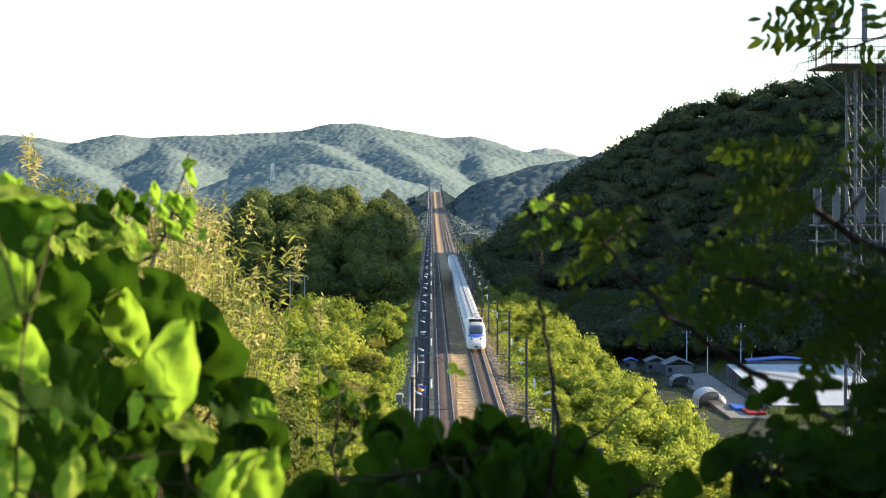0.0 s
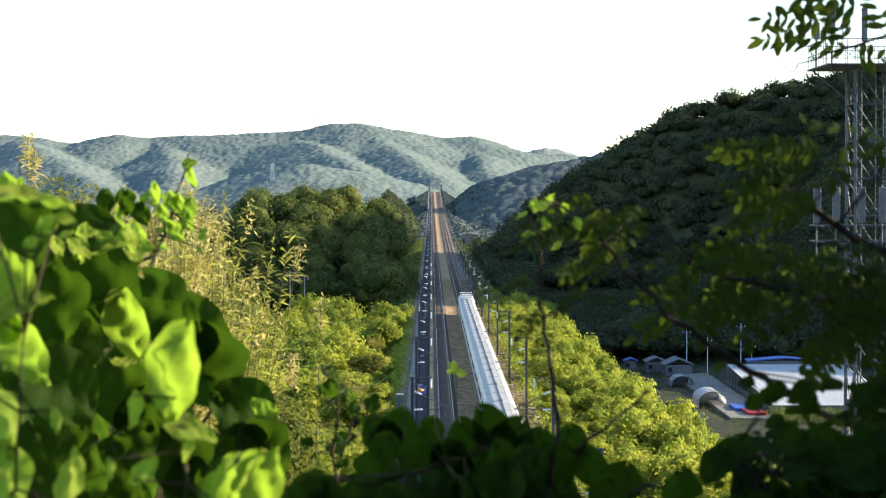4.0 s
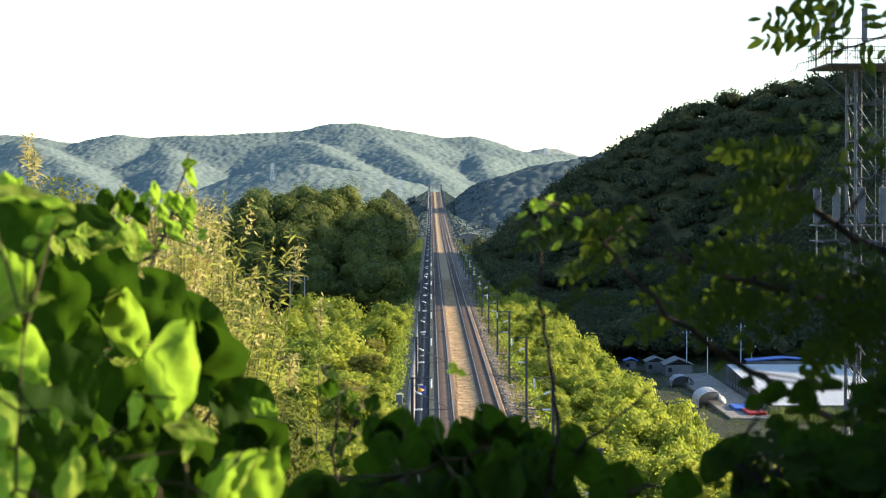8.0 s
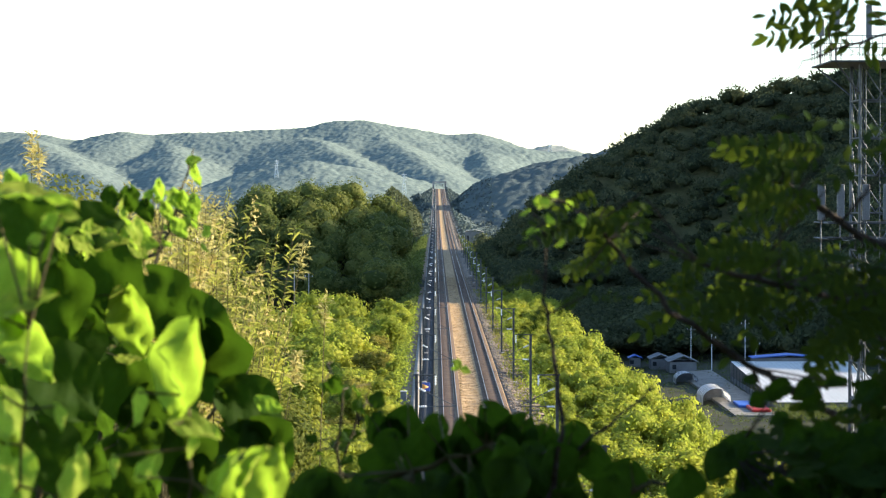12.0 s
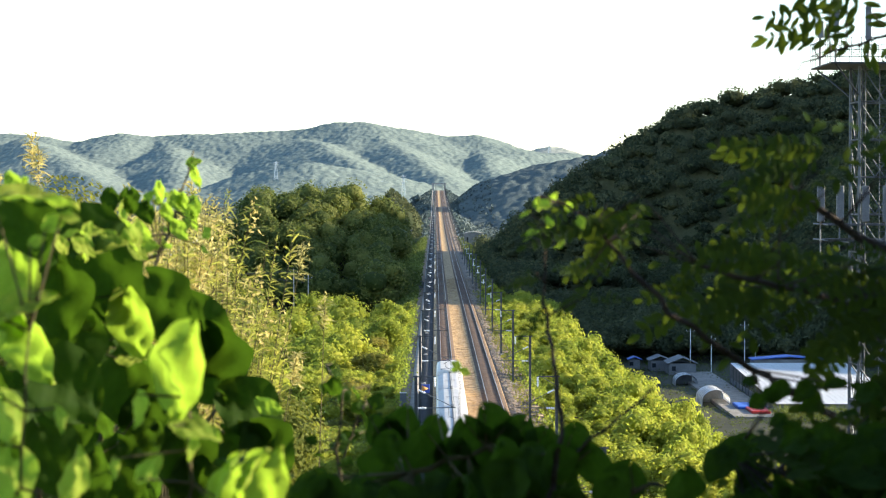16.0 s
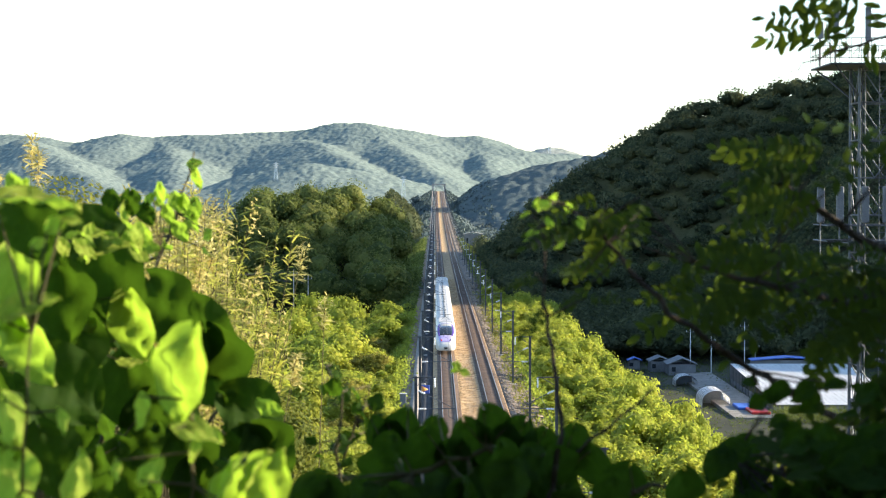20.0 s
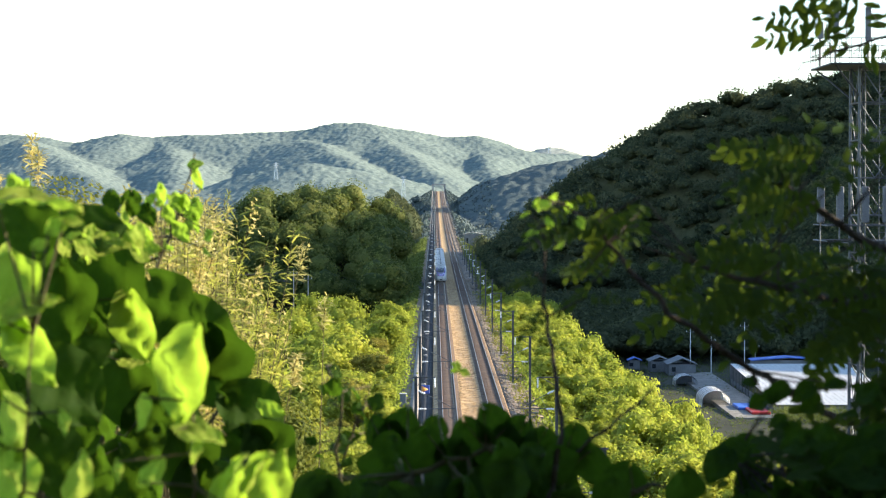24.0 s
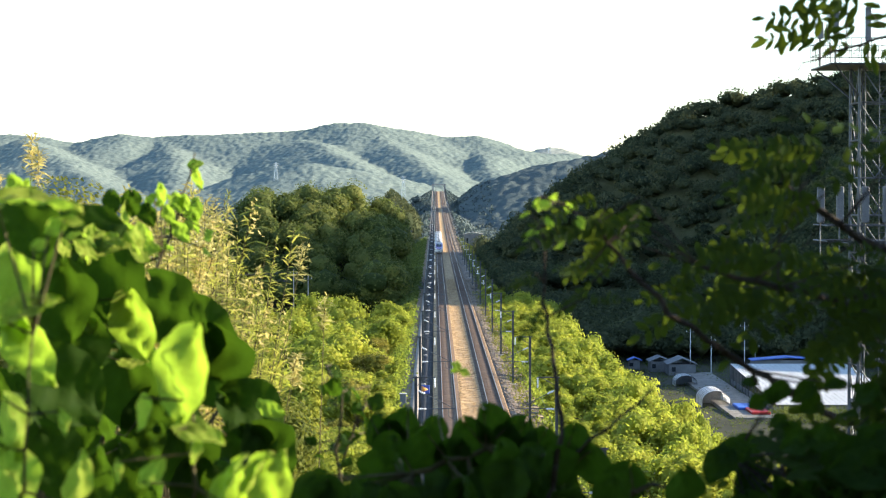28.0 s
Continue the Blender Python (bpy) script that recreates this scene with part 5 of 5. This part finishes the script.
hang(KUDZU[1], -146.5, 16.1, 3.60, (0.1, 0, -1), (0.05, -1, 0.15), 42.2)
hang(KUDZU[0], -152.0, 38.9, 3.70, (0.4, 0.1, -1), (0.05, -1, 0.15), 32.2)
hang(KUDZU[2], -183.0, 0.5, 3.00, (0.25, 0, -1), (0.05, -1, 0.15), 29.8)
hang(KUDZU[4], -174.3, 12.9, 3.20, (-0.6, 0, -1), (0.05, -1, 0.15), 29.8)
hang(PALE[0], -186.7, 24.1, 3.10, (0.2, 0, -1), (0.05, -1, 0.15), 29.8)
hang(KUDZU[0], -126.0, 37.7, 3.70, (0.55, 0, -1), (-0.3, -0.95, 0.1), 34.7)
hang(PALE[0], -135.9, 45.1, 3.60, (0.2, 0, -1), (-0.3, -0.95, 0.1), 29.8)
hang(KUDZU[1], -109.8, 48.8, 3.80, (0.5, 0, -1), (-0.1, -1, 0.1), 37.2)
hang(KUDZU[4], -165.6, 31.5, 3.40, (0.1, 0, -1), (0.05, -1, 0.15), 34.7)
hang(KUDZU[0], -157.0, 53.8, 3.50, (-0.3, 0, -1), (0.05, -1, 0.15), 37.2)
hang(KUDZU[5], -101.2, 61.2, 3.80, (0.15, 0.1, -1), (0.05, -1, 0.15), 37.2)
hang(KUDZU[2], -92.5, 88.5, 3.80, (0.8, 0, -0.5), (0.05, -1, 0.15), 29.8)
hang(PALE[1], -184.2, 53.8, 3.20, (0.4, 0, -1), (-0.45, -0.85, 0.1), 34.7)
hang(KUDZU[1], -171.8, 71.2, 3.30, (0.6, 0, -0.7), (0.2, -0.9, 0.3), 37.2)
hang(KUDZU[0], -164.4, 86.0, 3.40, (0.2, 0, -1), (0.05, -1, 0.15), 29.8)
hang(KUDZU[4], -138.4, 73.6, 3.70, (0.2, 0, -1), (0.05, -1, 0.15), 32.2)
hang(KUDZU[2], -124.7, 88.5, 3.70, (-0.2, 0, -1), (0.05, -1, 0.15), 29.8)
hang(KUDZU[5], -114.8, 105.9, 3.70, (0.3, 0, -1), (0.05, -1, 0.15), 32.2)
hang(KUDZU[1], -139.6, 110.8, 3.60, (0.1, 0, -1), (0.05, -1, 0.15), 29.8)
hang(KUDZU[0], -174.3, 103.4, 3.30, (0.4, 0, -1), (0.05, -1, 0.15), 32.2)
hang(KUDZU[3], -92.5, 105.9, 3.80, (0.7, 0, -0.7), (0, -1, 0.3), 29.8)
hang(KUDZU[4], -149.5, 113.3, 3.50, (-0.1, 0, -1), (-0.3, -0.95, 0.1), 27.3)
hang(KUDZU[2], -107.4, 118.3, 3.70, (0.1, 0, -1), (0.05, -1, 0.15), 27.3)
hang(KUDZU[5], -80.1, 103.4, 3.80, (0.5, 0, -0.8), (0.05, -1, 0.15), 27.3)
hang(KUDZU[1], -123.5, 102.2, 3.65, (-0.4, 0, -1), (-0.3, -0.95, 0.1), 18.6)
hang(KUDZU[0], -170.6, 20.3, 3.50, (0.95, 0, 0.25), (0.1, -0.8, 0.6), 34.7)
hang(PALE[1], -159.4, 16.1, 3.55, (0.9, 0, -0.1), (-0.3, -0.8, 0.4), 27.3)
hang(PALE[1], -107.4, 61.7, 2.30, (-0.26, 0, -1), (-0.5, -0.85, 0.05), 40.9)
hang(PALE[2], -114.8, 102.7, 2.30, (1, 0, -0.15), (0.35, -0.6, 0.7), 21.1)
hang(PALE[0], -107.4, 107.1, 2.30, (0.05, 0, -1), (0.9, -0.5, 0.3), 11.2)
hang(PALE[1], -97.9, 136.9, 2.30, (0.33, 0, 1), (-0.93, -0.35, 0), 26.0)
hang(PALE[2], -90.0, 138.1, 2.30, (0.4, 0, 1), (-0.93, -0.4, 0), 29.8)
hang(PALE[0], -77.1, 141.8, 2.30, (0.2, 0, 1), (-0.45, -0.85, 0), 31.0)
hang(PALE[1], -190.4, 89.8, 2.30, (0.35, 0, -1), (0.9, -0.5, 0.3), 27.3)
hang(PALE[0], -192.2, 110.8, 2.30, (0.35, 0, -1), (0.5, -0.8, 0.2), 34.7)
hang(PALE[2], -130.9, 88.5, 2.30, (0.05, 0, -1), (0.9, -0.5, 0.3), 15.4)
hang(PALE[1], -77.6, 91.0, 3.70, (0.8, 0, -0.5), (-0.65, -0.75, 0), 12.4)
hang(PALE[2], -163.2, 135.6, 2.30, (0.45, 0, 1), (0.9, -0.5, 0.3), 24.8)
hang(PALE[0], -191.7, 55.0, 2.30, (0.85, 0, 0.5), (0.3, -0.4, 0.9), 27.3)
hang(PALE[1], -194.1, 2.2, 2.30, (1, 0, 0.08), (0.3, -0.14, 1), 37.2)
hang(PALE[2], -171.3, 15.4, 2.30, (0.8, 0, 0.45), (0.9, -0.5, 0.3), 11.2)
hang(PALE[0], -164.4, 10.4, 2.30, (0.9, 0, -0.1), (0.9, -0.5, 0.3), 8.9)
hang(PALE[1], -178.0, 22.1, 2.30, (0.9, 0, 0.3), (0.9, -0.5, 0.3), 7.4)
hang(PALE[2], -152.0, 11.2, 3.60, (1, 0, 0), (-0.65, -0.75, 0), 11.4)
hang(PALE[0], -155.7, 56.3, 3.50, (0.8, 0, -0.2), (-0.65, -0.75, 0), 10.4)
hang(PALE[1], -142.1, 117.0, 2.30, (0.2, 0, -1), (0.9, -0.5, 0.3), 9.9)
hang(PALE[2], -161.9, 88.5, 3.40, (1, 0, 0.1), (-0.65, -0.75, 0), 8.9)
hang(PALE[0], -166.9, 94.7, 2.30, (0.4, 0, -1), (0.9, -0.5, 0.3), 11.4)
hang(PALE[1], -187.9, 43.9, 3.20, (0.2, 0, -1), (-0.3, -0.95, 0.1), 22.3)
hang(PALE[2], -130.9, 125.7, 2.30, (0.6, 0, 0.5), (0.9, -0.5, 0.3), 14.9)
hang(PALE[0], -114.8, 62.5, 3.50, (-0.5, 0, -0.8), (-0.3, -0.95, 0.1), 12.4)
hang(PALE[1], -186.7, -8.2, 3.20, (0.5, 0, -1), (-0.3, -0.95, 0.1), 11.2)
hang(PALE[0], -179.3, -5.7, 3.30, (-0.4, 0, -1), (-0.65, -0.75, 0), 9.9)
hang(KUDZU[3], -142.6, -1.2, 3.90, (0.1, 0, -1), (-0.3, -0.95, 0.1), 9.9)
hang(KUDZU[0], -134.1, -1.2, 3.90, (0, 0, -1), (-0.3, -0.95, 0.1), 11.4)
hang(PALE[1], -136.6, 3.2, 3.90, (0.05, 0, -1), (0.9, -0.5, 0.3), 11.9)
hang(PALE[2], -120.8, -4.2, 4.00, (-0.05, 0, -1), (-0.65, -0.75, 0), 9.9)
hang(PALE[0], -124.2, 0.7, 4.00, (-0.6, 0, -0.7), (-0.65, -0.75, 0), 7.4)
hang(PALE[2], -114.8, -0.2, 4.10, (0.2, 0, -1), (-0.3, -0.95, 0.1), 8.9)
hang(PALE[1], -110.8, 0.5, 4.10, (0.1, 0, -1), (-0.3, -0.95, 0.1), 7.4)
hang(PALE[0], -105.4, -10.7, 4.30, (0.15, 0, -1), (-0.65, -0.75, 0), 8.9)
hang(PALE[2], -108.6, -12.6, 4.30, (0.9, 0, 0.2), (-0.65, -0.75, 0), 6.4)
hang(PALE[1], -105.4, 2.2, 4.20, (0, 0, -1), (-0.3, -0.95, 0.1), 9.4)
hang(PALE[1], -105.9, 9.7, 4.20, (0.05, 0, -1), (-0.65, -0.75, 0), 7.4)
hang(PALE[2], -109.8, 5.5, 4.20, (0.1, 0, -1), (-0.65, -0.75, 0), 7.4)
hang(KUDZU[4], -127.2, 4.7, 4.00, (0.2, 0, -1), (-0.3, -0.95, 0.1), 9.9)
hang(PALE[0], -129.7, 14.1, 3.90, (0.3, 0, -1), (-0.3, -0.95, 0.1), 10.9)
hang(PALE[0], -138.4, 12.9, 3.80, (0.7, 0, -0.6), (-0.65, -0.75, 0), 10.9)
hang(PALE[1], -118.5, 5.5, 4.00, (0.3, 0, -1), (-0.3, -0.95, 0.1), 8.4)
hang(PALE[2], -114.8, 12.9, 4.00, (0.5, 0, -0.8), (-0.3, -0.95, 0.1), 9.9)


def under_edge(x, y, z):
    """The vine's outline: highest at the slope's side, falling towards the railway."""
    u, v = x / y, (EYE_Z - z) / y
    return u < -0.163 + 0.66 * v and v > 0.016 and 0.45 < math.sin(u * 210 + 3 * math.sin(v * 90)) + 1.2


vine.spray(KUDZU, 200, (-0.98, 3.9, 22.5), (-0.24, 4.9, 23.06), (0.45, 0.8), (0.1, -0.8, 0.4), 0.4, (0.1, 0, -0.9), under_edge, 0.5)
vine.spray(PALE, 70, (-0.98, 3.5, 22.5), (-0.24, 4.3, 23.04), (0.22, 0.5), (-0.3, -0.8, 0.1), 0.5, (0, 0, -0.4), under_edge)
vine.spray(PALE, 40, (-0.60, 3.35, 23.01), (-0.44, 3.6, 23.07), (0.2, 0.4), (0.7, -0.6, 0.4), 0.35, (0.5, 0, -0.4), lambda x, y, z: EYE_Z - z > 0.014 * y - 0.9 * (x / y + 0.150) * y * 0.12, 0.5)
vine.spray(PALE, 34, (-0.60, 3.9, 22.99), (-0.40, 4.4, 23.10), (0.16, 0.32), (-0.4, -0.8, 0.0), 0.5, (0, 0, -0.5), lambda x, y, z: min((q - Vector((x, y, z))).length for q in vine.nodes) < 0.08)

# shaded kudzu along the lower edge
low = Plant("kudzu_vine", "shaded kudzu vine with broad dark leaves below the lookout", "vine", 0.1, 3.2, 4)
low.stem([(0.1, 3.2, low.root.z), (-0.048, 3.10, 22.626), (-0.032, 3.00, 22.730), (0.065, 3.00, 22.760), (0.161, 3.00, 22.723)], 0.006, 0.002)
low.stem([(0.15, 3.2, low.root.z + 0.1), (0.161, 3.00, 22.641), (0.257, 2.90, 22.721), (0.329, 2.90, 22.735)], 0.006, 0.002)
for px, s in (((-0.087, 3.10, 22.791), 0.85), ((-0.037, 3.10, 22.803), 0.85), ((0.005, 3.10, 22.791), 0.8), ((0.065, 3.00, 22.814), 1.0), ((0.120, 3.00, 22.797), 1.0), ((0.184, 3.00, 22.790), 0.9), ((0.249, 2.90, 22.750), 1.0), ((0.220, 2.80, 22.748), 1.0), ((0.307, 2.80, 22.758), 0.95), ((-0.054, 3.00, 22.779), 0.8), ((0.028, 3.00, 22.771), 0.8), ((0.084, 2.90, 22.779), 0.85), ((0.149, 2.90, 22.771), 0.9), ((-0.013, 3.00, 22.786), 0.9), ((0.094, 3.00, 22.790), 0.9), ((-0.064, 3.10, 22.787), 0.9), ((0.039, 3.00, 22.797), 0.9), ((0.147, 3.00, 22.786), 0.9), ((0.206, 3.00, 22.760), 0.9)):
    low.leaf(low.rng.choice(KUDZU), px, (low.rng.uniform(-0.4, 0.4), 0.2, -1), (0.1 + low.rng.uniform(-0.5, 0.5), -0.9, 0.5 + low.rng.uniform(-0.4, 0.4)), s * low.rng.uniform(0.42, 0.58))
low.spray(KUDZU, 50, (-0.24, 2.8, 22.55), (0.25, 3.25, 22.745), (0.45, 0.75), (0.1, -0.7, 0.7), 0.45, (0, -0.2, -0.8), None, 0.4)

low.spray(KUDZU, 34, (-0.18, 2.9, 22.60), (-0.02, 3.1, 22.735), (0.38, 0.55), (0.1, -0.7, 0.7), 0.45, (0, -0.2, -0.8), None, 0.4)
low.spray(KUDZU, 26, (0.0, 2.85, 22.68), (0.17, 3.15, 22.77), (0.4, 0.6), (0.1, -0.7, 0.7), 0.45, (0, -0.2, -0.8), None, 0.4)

# black locust boughs round the lookout's other side
bough = Plant("locust_tree", "shaded black locust boughs with compound leaves beside the lookout", "tree", 1.9, 4.2, 5, M_BARK)
trunk_top = (1.75, 4.4, 24.4)
bough.stem([(1.9, 4.2, bough.root.z), (1.85, 4.25, 22.6), trunk_top, (2.2, 4.6, 25.4)], 0.06, 0.03, "trunk")
bough.stem([(1.87, 4.22, 22.2), (0.783, 3.60, 22.692), (0.554, 3.30, 22.790), (0.428, 3.10, 22.860), (0.310, 3.00, 22.939), (0.243, 3.00, 23.020), (0.199, 3.00, 23.072), (0.139, 3.00, 23.095)], 0.007, 0.0015, "branch")
bough.stem([(0.42, 3.0, 22.1), (0.142, 2.90, 22.700), (0.163, 2.90, 22.786), (0.155, 2.95, 22.883), (0.143, 3.00, 22.953), (0.141, 3.00, 23.058)], 0.005, 0.0015, "branch")
bough.stem([(0.151, 2.95, 22.729), (0.199, 2.90, 22.786), (0.278, 2.90, 22.851)], 0.003, 0.0015, "branch")
bough.stem([(1.8, 4.3, 23.3), (0.718, 3.30, 22.988), (0.569, 3.20, 23.055), (0.490, 3.20, 23.110), (0.482, 3.20, 23.182)], 0.009, 0.0025, "branch")
bough.stem([(1.78, 4.35, 23.6), (0.718, 3.30, 22.955), (0.585, 3.20, 22.944), (0.436, 3.10, 22.979), (0.359, 3.10, 23.002)], 0.008, 0.0025, "branch")
bough.stem([trunk_top, (0.957, 4.40, 23.409), (0.867, 4.50, 23.405), (0.755, 4.50, 23.366), (0.700, 4.50, 23.338)], 0.005, 0.001, "branch")
bough.stem([(1.85, 4.25, 22.4), (0.664, 3.20, 22.674), (0.490, 3.10, 22.710), (0.362, 3.00, 22.760)], 0.008, 0.0025, "branch")
FLAT = (0.15, -0.55, 0.8)
for p, t in (((0.789, 4.50, 23.388), (-0.4, 0.1, 0.9)), ((0.800, 4.50, 23.371), (-1, 0, 0.5)), ((0.867, 4.50, 23.405), (-0.3, 0.1, 1)), 
             ((0.760, 4.40, 23.452), (-1, 0, -0.3)), ((0.804, 4.40, 23.452), (-1, 0, 0.3)), ((0.806, 4.60, 23.377), (0.9, 0, -0.05))):
    bough.leaf(bough.rng.choice(OVERHEAD), (p[0] + 0.035, p[1], p[2]), t, (0.2, -0.9, 0.3), bough.rng.uniform(0.62, 0.78))
bough.leaf(OVERHEAD[0], (0.745, 4.5, 23.385), (-0.9, 0, 0.3), (0.2, -0.9, 0.3), 0.45)
bough.leaf(OVERHEAD[1], (0.770, 4.5, 23.440), (-0.8, 0, 0.1), (-0.2, -0.9, 0.3), 0.55)
bough.spray(ROBINIA, 3, (0.62, 3.0, 23.15), (0.66, 3.2, 23.24), (0.5, 0.65), FLAT, 0.3, (-0.8, 0, -0.1), None, 0.2)
SIDE = (-0.1, -0.9, 0.45)
# feathery sprays against the hill
bough.spray(ROBINIA, 13, (0.47, 3.0, 23.06), (0.55, 3.4, 23.16), (0.36, 0.52), SIDE, 0.25, (-0.9, 0, 0.1), None, 0.3)
bough.spray(ROBINIA, 7, (0.46, 3.0, 22.98), (0.58, 3.4, 23.06), (0.36, 0.55), SIDE, 0.3, (-0.9, 0, -0.1), None, 0.3)
bough.spray(ROBINIA, 15, (0.19, 2.95, 23.03), (0.29, 3.4, 23.10), (0.28, 0.42), SIDE, 0.35, (-0.6, 0, -0.5), None, 0.35)
bough.spray(PALE, 16, (0.12, 2.95, 23.03), (0.21, 3.1, 23.085), (0.12, 0.2), (-0.5, -0.8, 0.1), 0.4, (-0.4, 0, -0.2), None, 0.6)
bough.spray(ROBINIA, 7, (0.13, 2.95, 22.93), (0.23, 3.1, 23.01), (0.18, 0.28), SIDE, 0.4, (-0.5, 0, -0.5), None, 0.4)
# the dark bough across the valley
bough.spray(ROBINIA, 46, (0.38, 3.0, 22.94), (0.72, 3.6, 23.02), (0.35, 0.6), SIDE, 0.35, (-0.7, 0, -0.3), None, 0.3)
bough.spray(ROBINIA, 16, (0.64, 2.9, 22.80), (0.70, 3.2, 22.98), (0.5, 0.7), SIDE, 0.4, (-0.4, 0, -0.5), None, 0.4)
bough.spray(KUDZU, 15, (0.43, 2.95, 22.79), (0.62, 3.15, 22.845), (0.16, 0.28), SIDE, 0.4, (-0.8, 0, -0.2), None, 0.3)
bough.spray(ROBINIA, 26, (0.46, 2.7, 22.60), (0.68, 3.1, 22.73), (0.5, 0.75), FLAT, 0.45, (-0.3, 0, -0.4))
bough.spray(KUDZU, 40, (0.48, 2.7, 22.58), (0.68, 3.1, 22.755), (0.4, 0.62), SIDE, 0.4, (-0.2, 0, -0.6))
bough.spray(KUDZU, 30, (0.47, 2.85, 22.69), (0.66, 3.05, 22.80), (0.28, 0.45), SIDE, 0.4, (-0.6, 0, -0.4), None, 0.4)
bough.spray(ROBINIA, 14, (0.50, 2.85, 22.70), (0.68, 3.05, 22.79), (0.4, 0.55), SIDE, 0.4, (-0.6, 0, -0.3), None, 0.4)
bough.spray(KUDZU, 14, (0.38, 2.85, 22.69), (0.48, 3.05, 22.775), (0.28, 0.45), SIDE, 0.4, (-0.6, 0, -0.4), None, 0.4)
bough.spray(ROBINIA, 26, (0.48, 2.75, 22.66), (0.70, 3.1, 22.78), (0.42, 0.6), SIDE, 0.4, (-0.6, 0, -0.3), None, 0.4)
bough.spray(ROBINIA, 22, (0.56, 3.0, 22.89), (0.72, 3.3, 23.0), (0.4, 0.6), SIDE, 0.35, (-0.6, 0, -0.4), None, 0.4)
# unseen leaf mass added towards the sun to shade the boughs and low kudzu
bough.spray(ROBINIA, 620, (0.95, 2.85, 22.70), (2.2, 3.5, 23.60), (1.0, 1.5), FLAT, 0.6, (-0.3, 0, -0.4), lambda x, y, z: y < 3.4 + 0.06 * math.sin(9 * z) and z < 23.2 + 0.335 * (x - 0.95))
twig = Plant("sapling", "thin shaded sapling with small dark leaves below the lookout", "sapling", -0.15, 3.5, 6)
twig.stem([(-0.15, 3.5, twig.root.z), (-0.141, 3.50, 22.565), (-0.150, 3.50, 22.703), (-0.141, 3.50, 22.790), (-0.167, 3.50, 22.834)], 0.004, 0.001)
twig.stem([(-0.146, 3.50, 22.677), (-0.107, 3.50, 22.773), (-0.098, 3.50, 22.808)], 0.002, 0.001)
twig.stem([(0.02, 3.4, twig.root.z + 0.1), (0.023, 3.40, 22.580), (0.041, 3.40, 22.715), (0.036, 3.40, 22.837)], 0.0016, 0.0007)
twig.spray(KUDZU, 26, (-0.185, 3.4, 22.60), (-0.09, 3.6, 22.84), (0.12, 0.26), FLAT, 0.6, (0, 0, 0.2))
for p, t, k in (((0.036, 3.40, 22.837), (-0.6, 0, 0.6), 0.15), ((0.036, 3.40, 22.837), (-0.2, 0, 1), 0.13), ((0.038, 3.40, 22.834), (0.9, 0, -0.3), 0.17), ((0.036, 3.40, 22.836), (-1, 0, -0.2), 0.13)):
    twig.leaf(PALE[0], p, t, (0.3, -0.9, 0.3), k)


# tall dry weeds on the slope
def weed_clump(x, y, top, seed, dry, bare=0.45, count=9):
    rng = np.random.default_rng(seed)
    z = gz(x, y)
    t = tagged(new("weed_clump"), "tall straw-coloured weeds with dry seed heads" if dry else "tall green and straw-coloured weeds", "weeds", "weeds on the slope")
    t.location = (x, y, z)
    V, F, P = [], [], []
    for i in range(count):
        lean = rng.normal(size=2) * 0.1 + (0.04, 0)
        h = (top - z) * rng.uniform(0.75, 1.06)
        a, b = np.array([*rng.normal(size=2) * 0.13, 0]), np.array([*lean * 1.6, h])
        part("stalk", rodded(a, b, 0.005, 0.0015, 4), M_TWIG, t)
        if dry or i < 2:
            P.extend(b - np.array([0, 0, 1]) * rng.uniform(0, 0.16, (34, 1)) + rng.normal(size=(34, 3)) * 0.016)
        for s in rng.uniform(bare, 1.0, 60):
            p, way = a + (b - a) * s, np.array([*rng.normal(size=2), rng.uniform(-0.3, 1.6)])
            way = way / np.linalg.norm(way) * rng.uniform(0.025, 0.085)
            side = np.cross(way, rng.normal(size=3))
            side = side / np.linalg.norm(side) * rng.uniform(0.0016, 0.004)
            k = len(V)
            for q in range(5):
                c = p + way * q / 4 - np.array([0, 0, 0.25]) * np.linalg.norm(way) * (q / 4) ** 2
                w = side * (0.35 + 1.3 * (q / 4) * (1 - q / 4) - 0.3 * (q / 4) ** 3) * 1.6
                V += [c - w, c + w]
            F += [(k + 2 * q, k + 2 * q + 1, k + 2 * q + 3, k + 2 * q + 2) for q in range(4)]
    tagged(part("blade_tuft", mesh_np("blade_tuft", V, F, L_STRAW if dry else L_GRASS), None, t), kind="stuff")
    P = np.array(P)
    v, f = quads(P, rng.normal(size=P.shape), rng.uniform(0.006, 0.018, len(P)), rng, 0.4)
    tagged(part("seed_head", mesh_np("seed_head", v, f, L_STRAW), None, t), kind="stuff")
    return t


r = random.Random(12)
for i in range(64):
    y = r.uniform(9, 14)
    u = -0.152 + 0.053 * r.random() ** 1.25
    v = 0.006 + 1.0 * max(0, u + 0.114) + r.uniform(0, 0.034)
    weed_clump(u * y, y, EYE_Z - v * y, 200 + i, i % 3 == 0, 0.76)
for u, v in ((-0.186, -0.014), (-0.179, -0.008), (-0.105, -0.020), (-0.113, -0.008), (-0.108, -0.012), (-0.083, 0.016), (-0.086, 0.020)):
    weed_clump(u * 11, 11, EYE_Z - v * 11, int(3000 - v * 1000 + u * 5000), True, 0.93, 3)

motions()
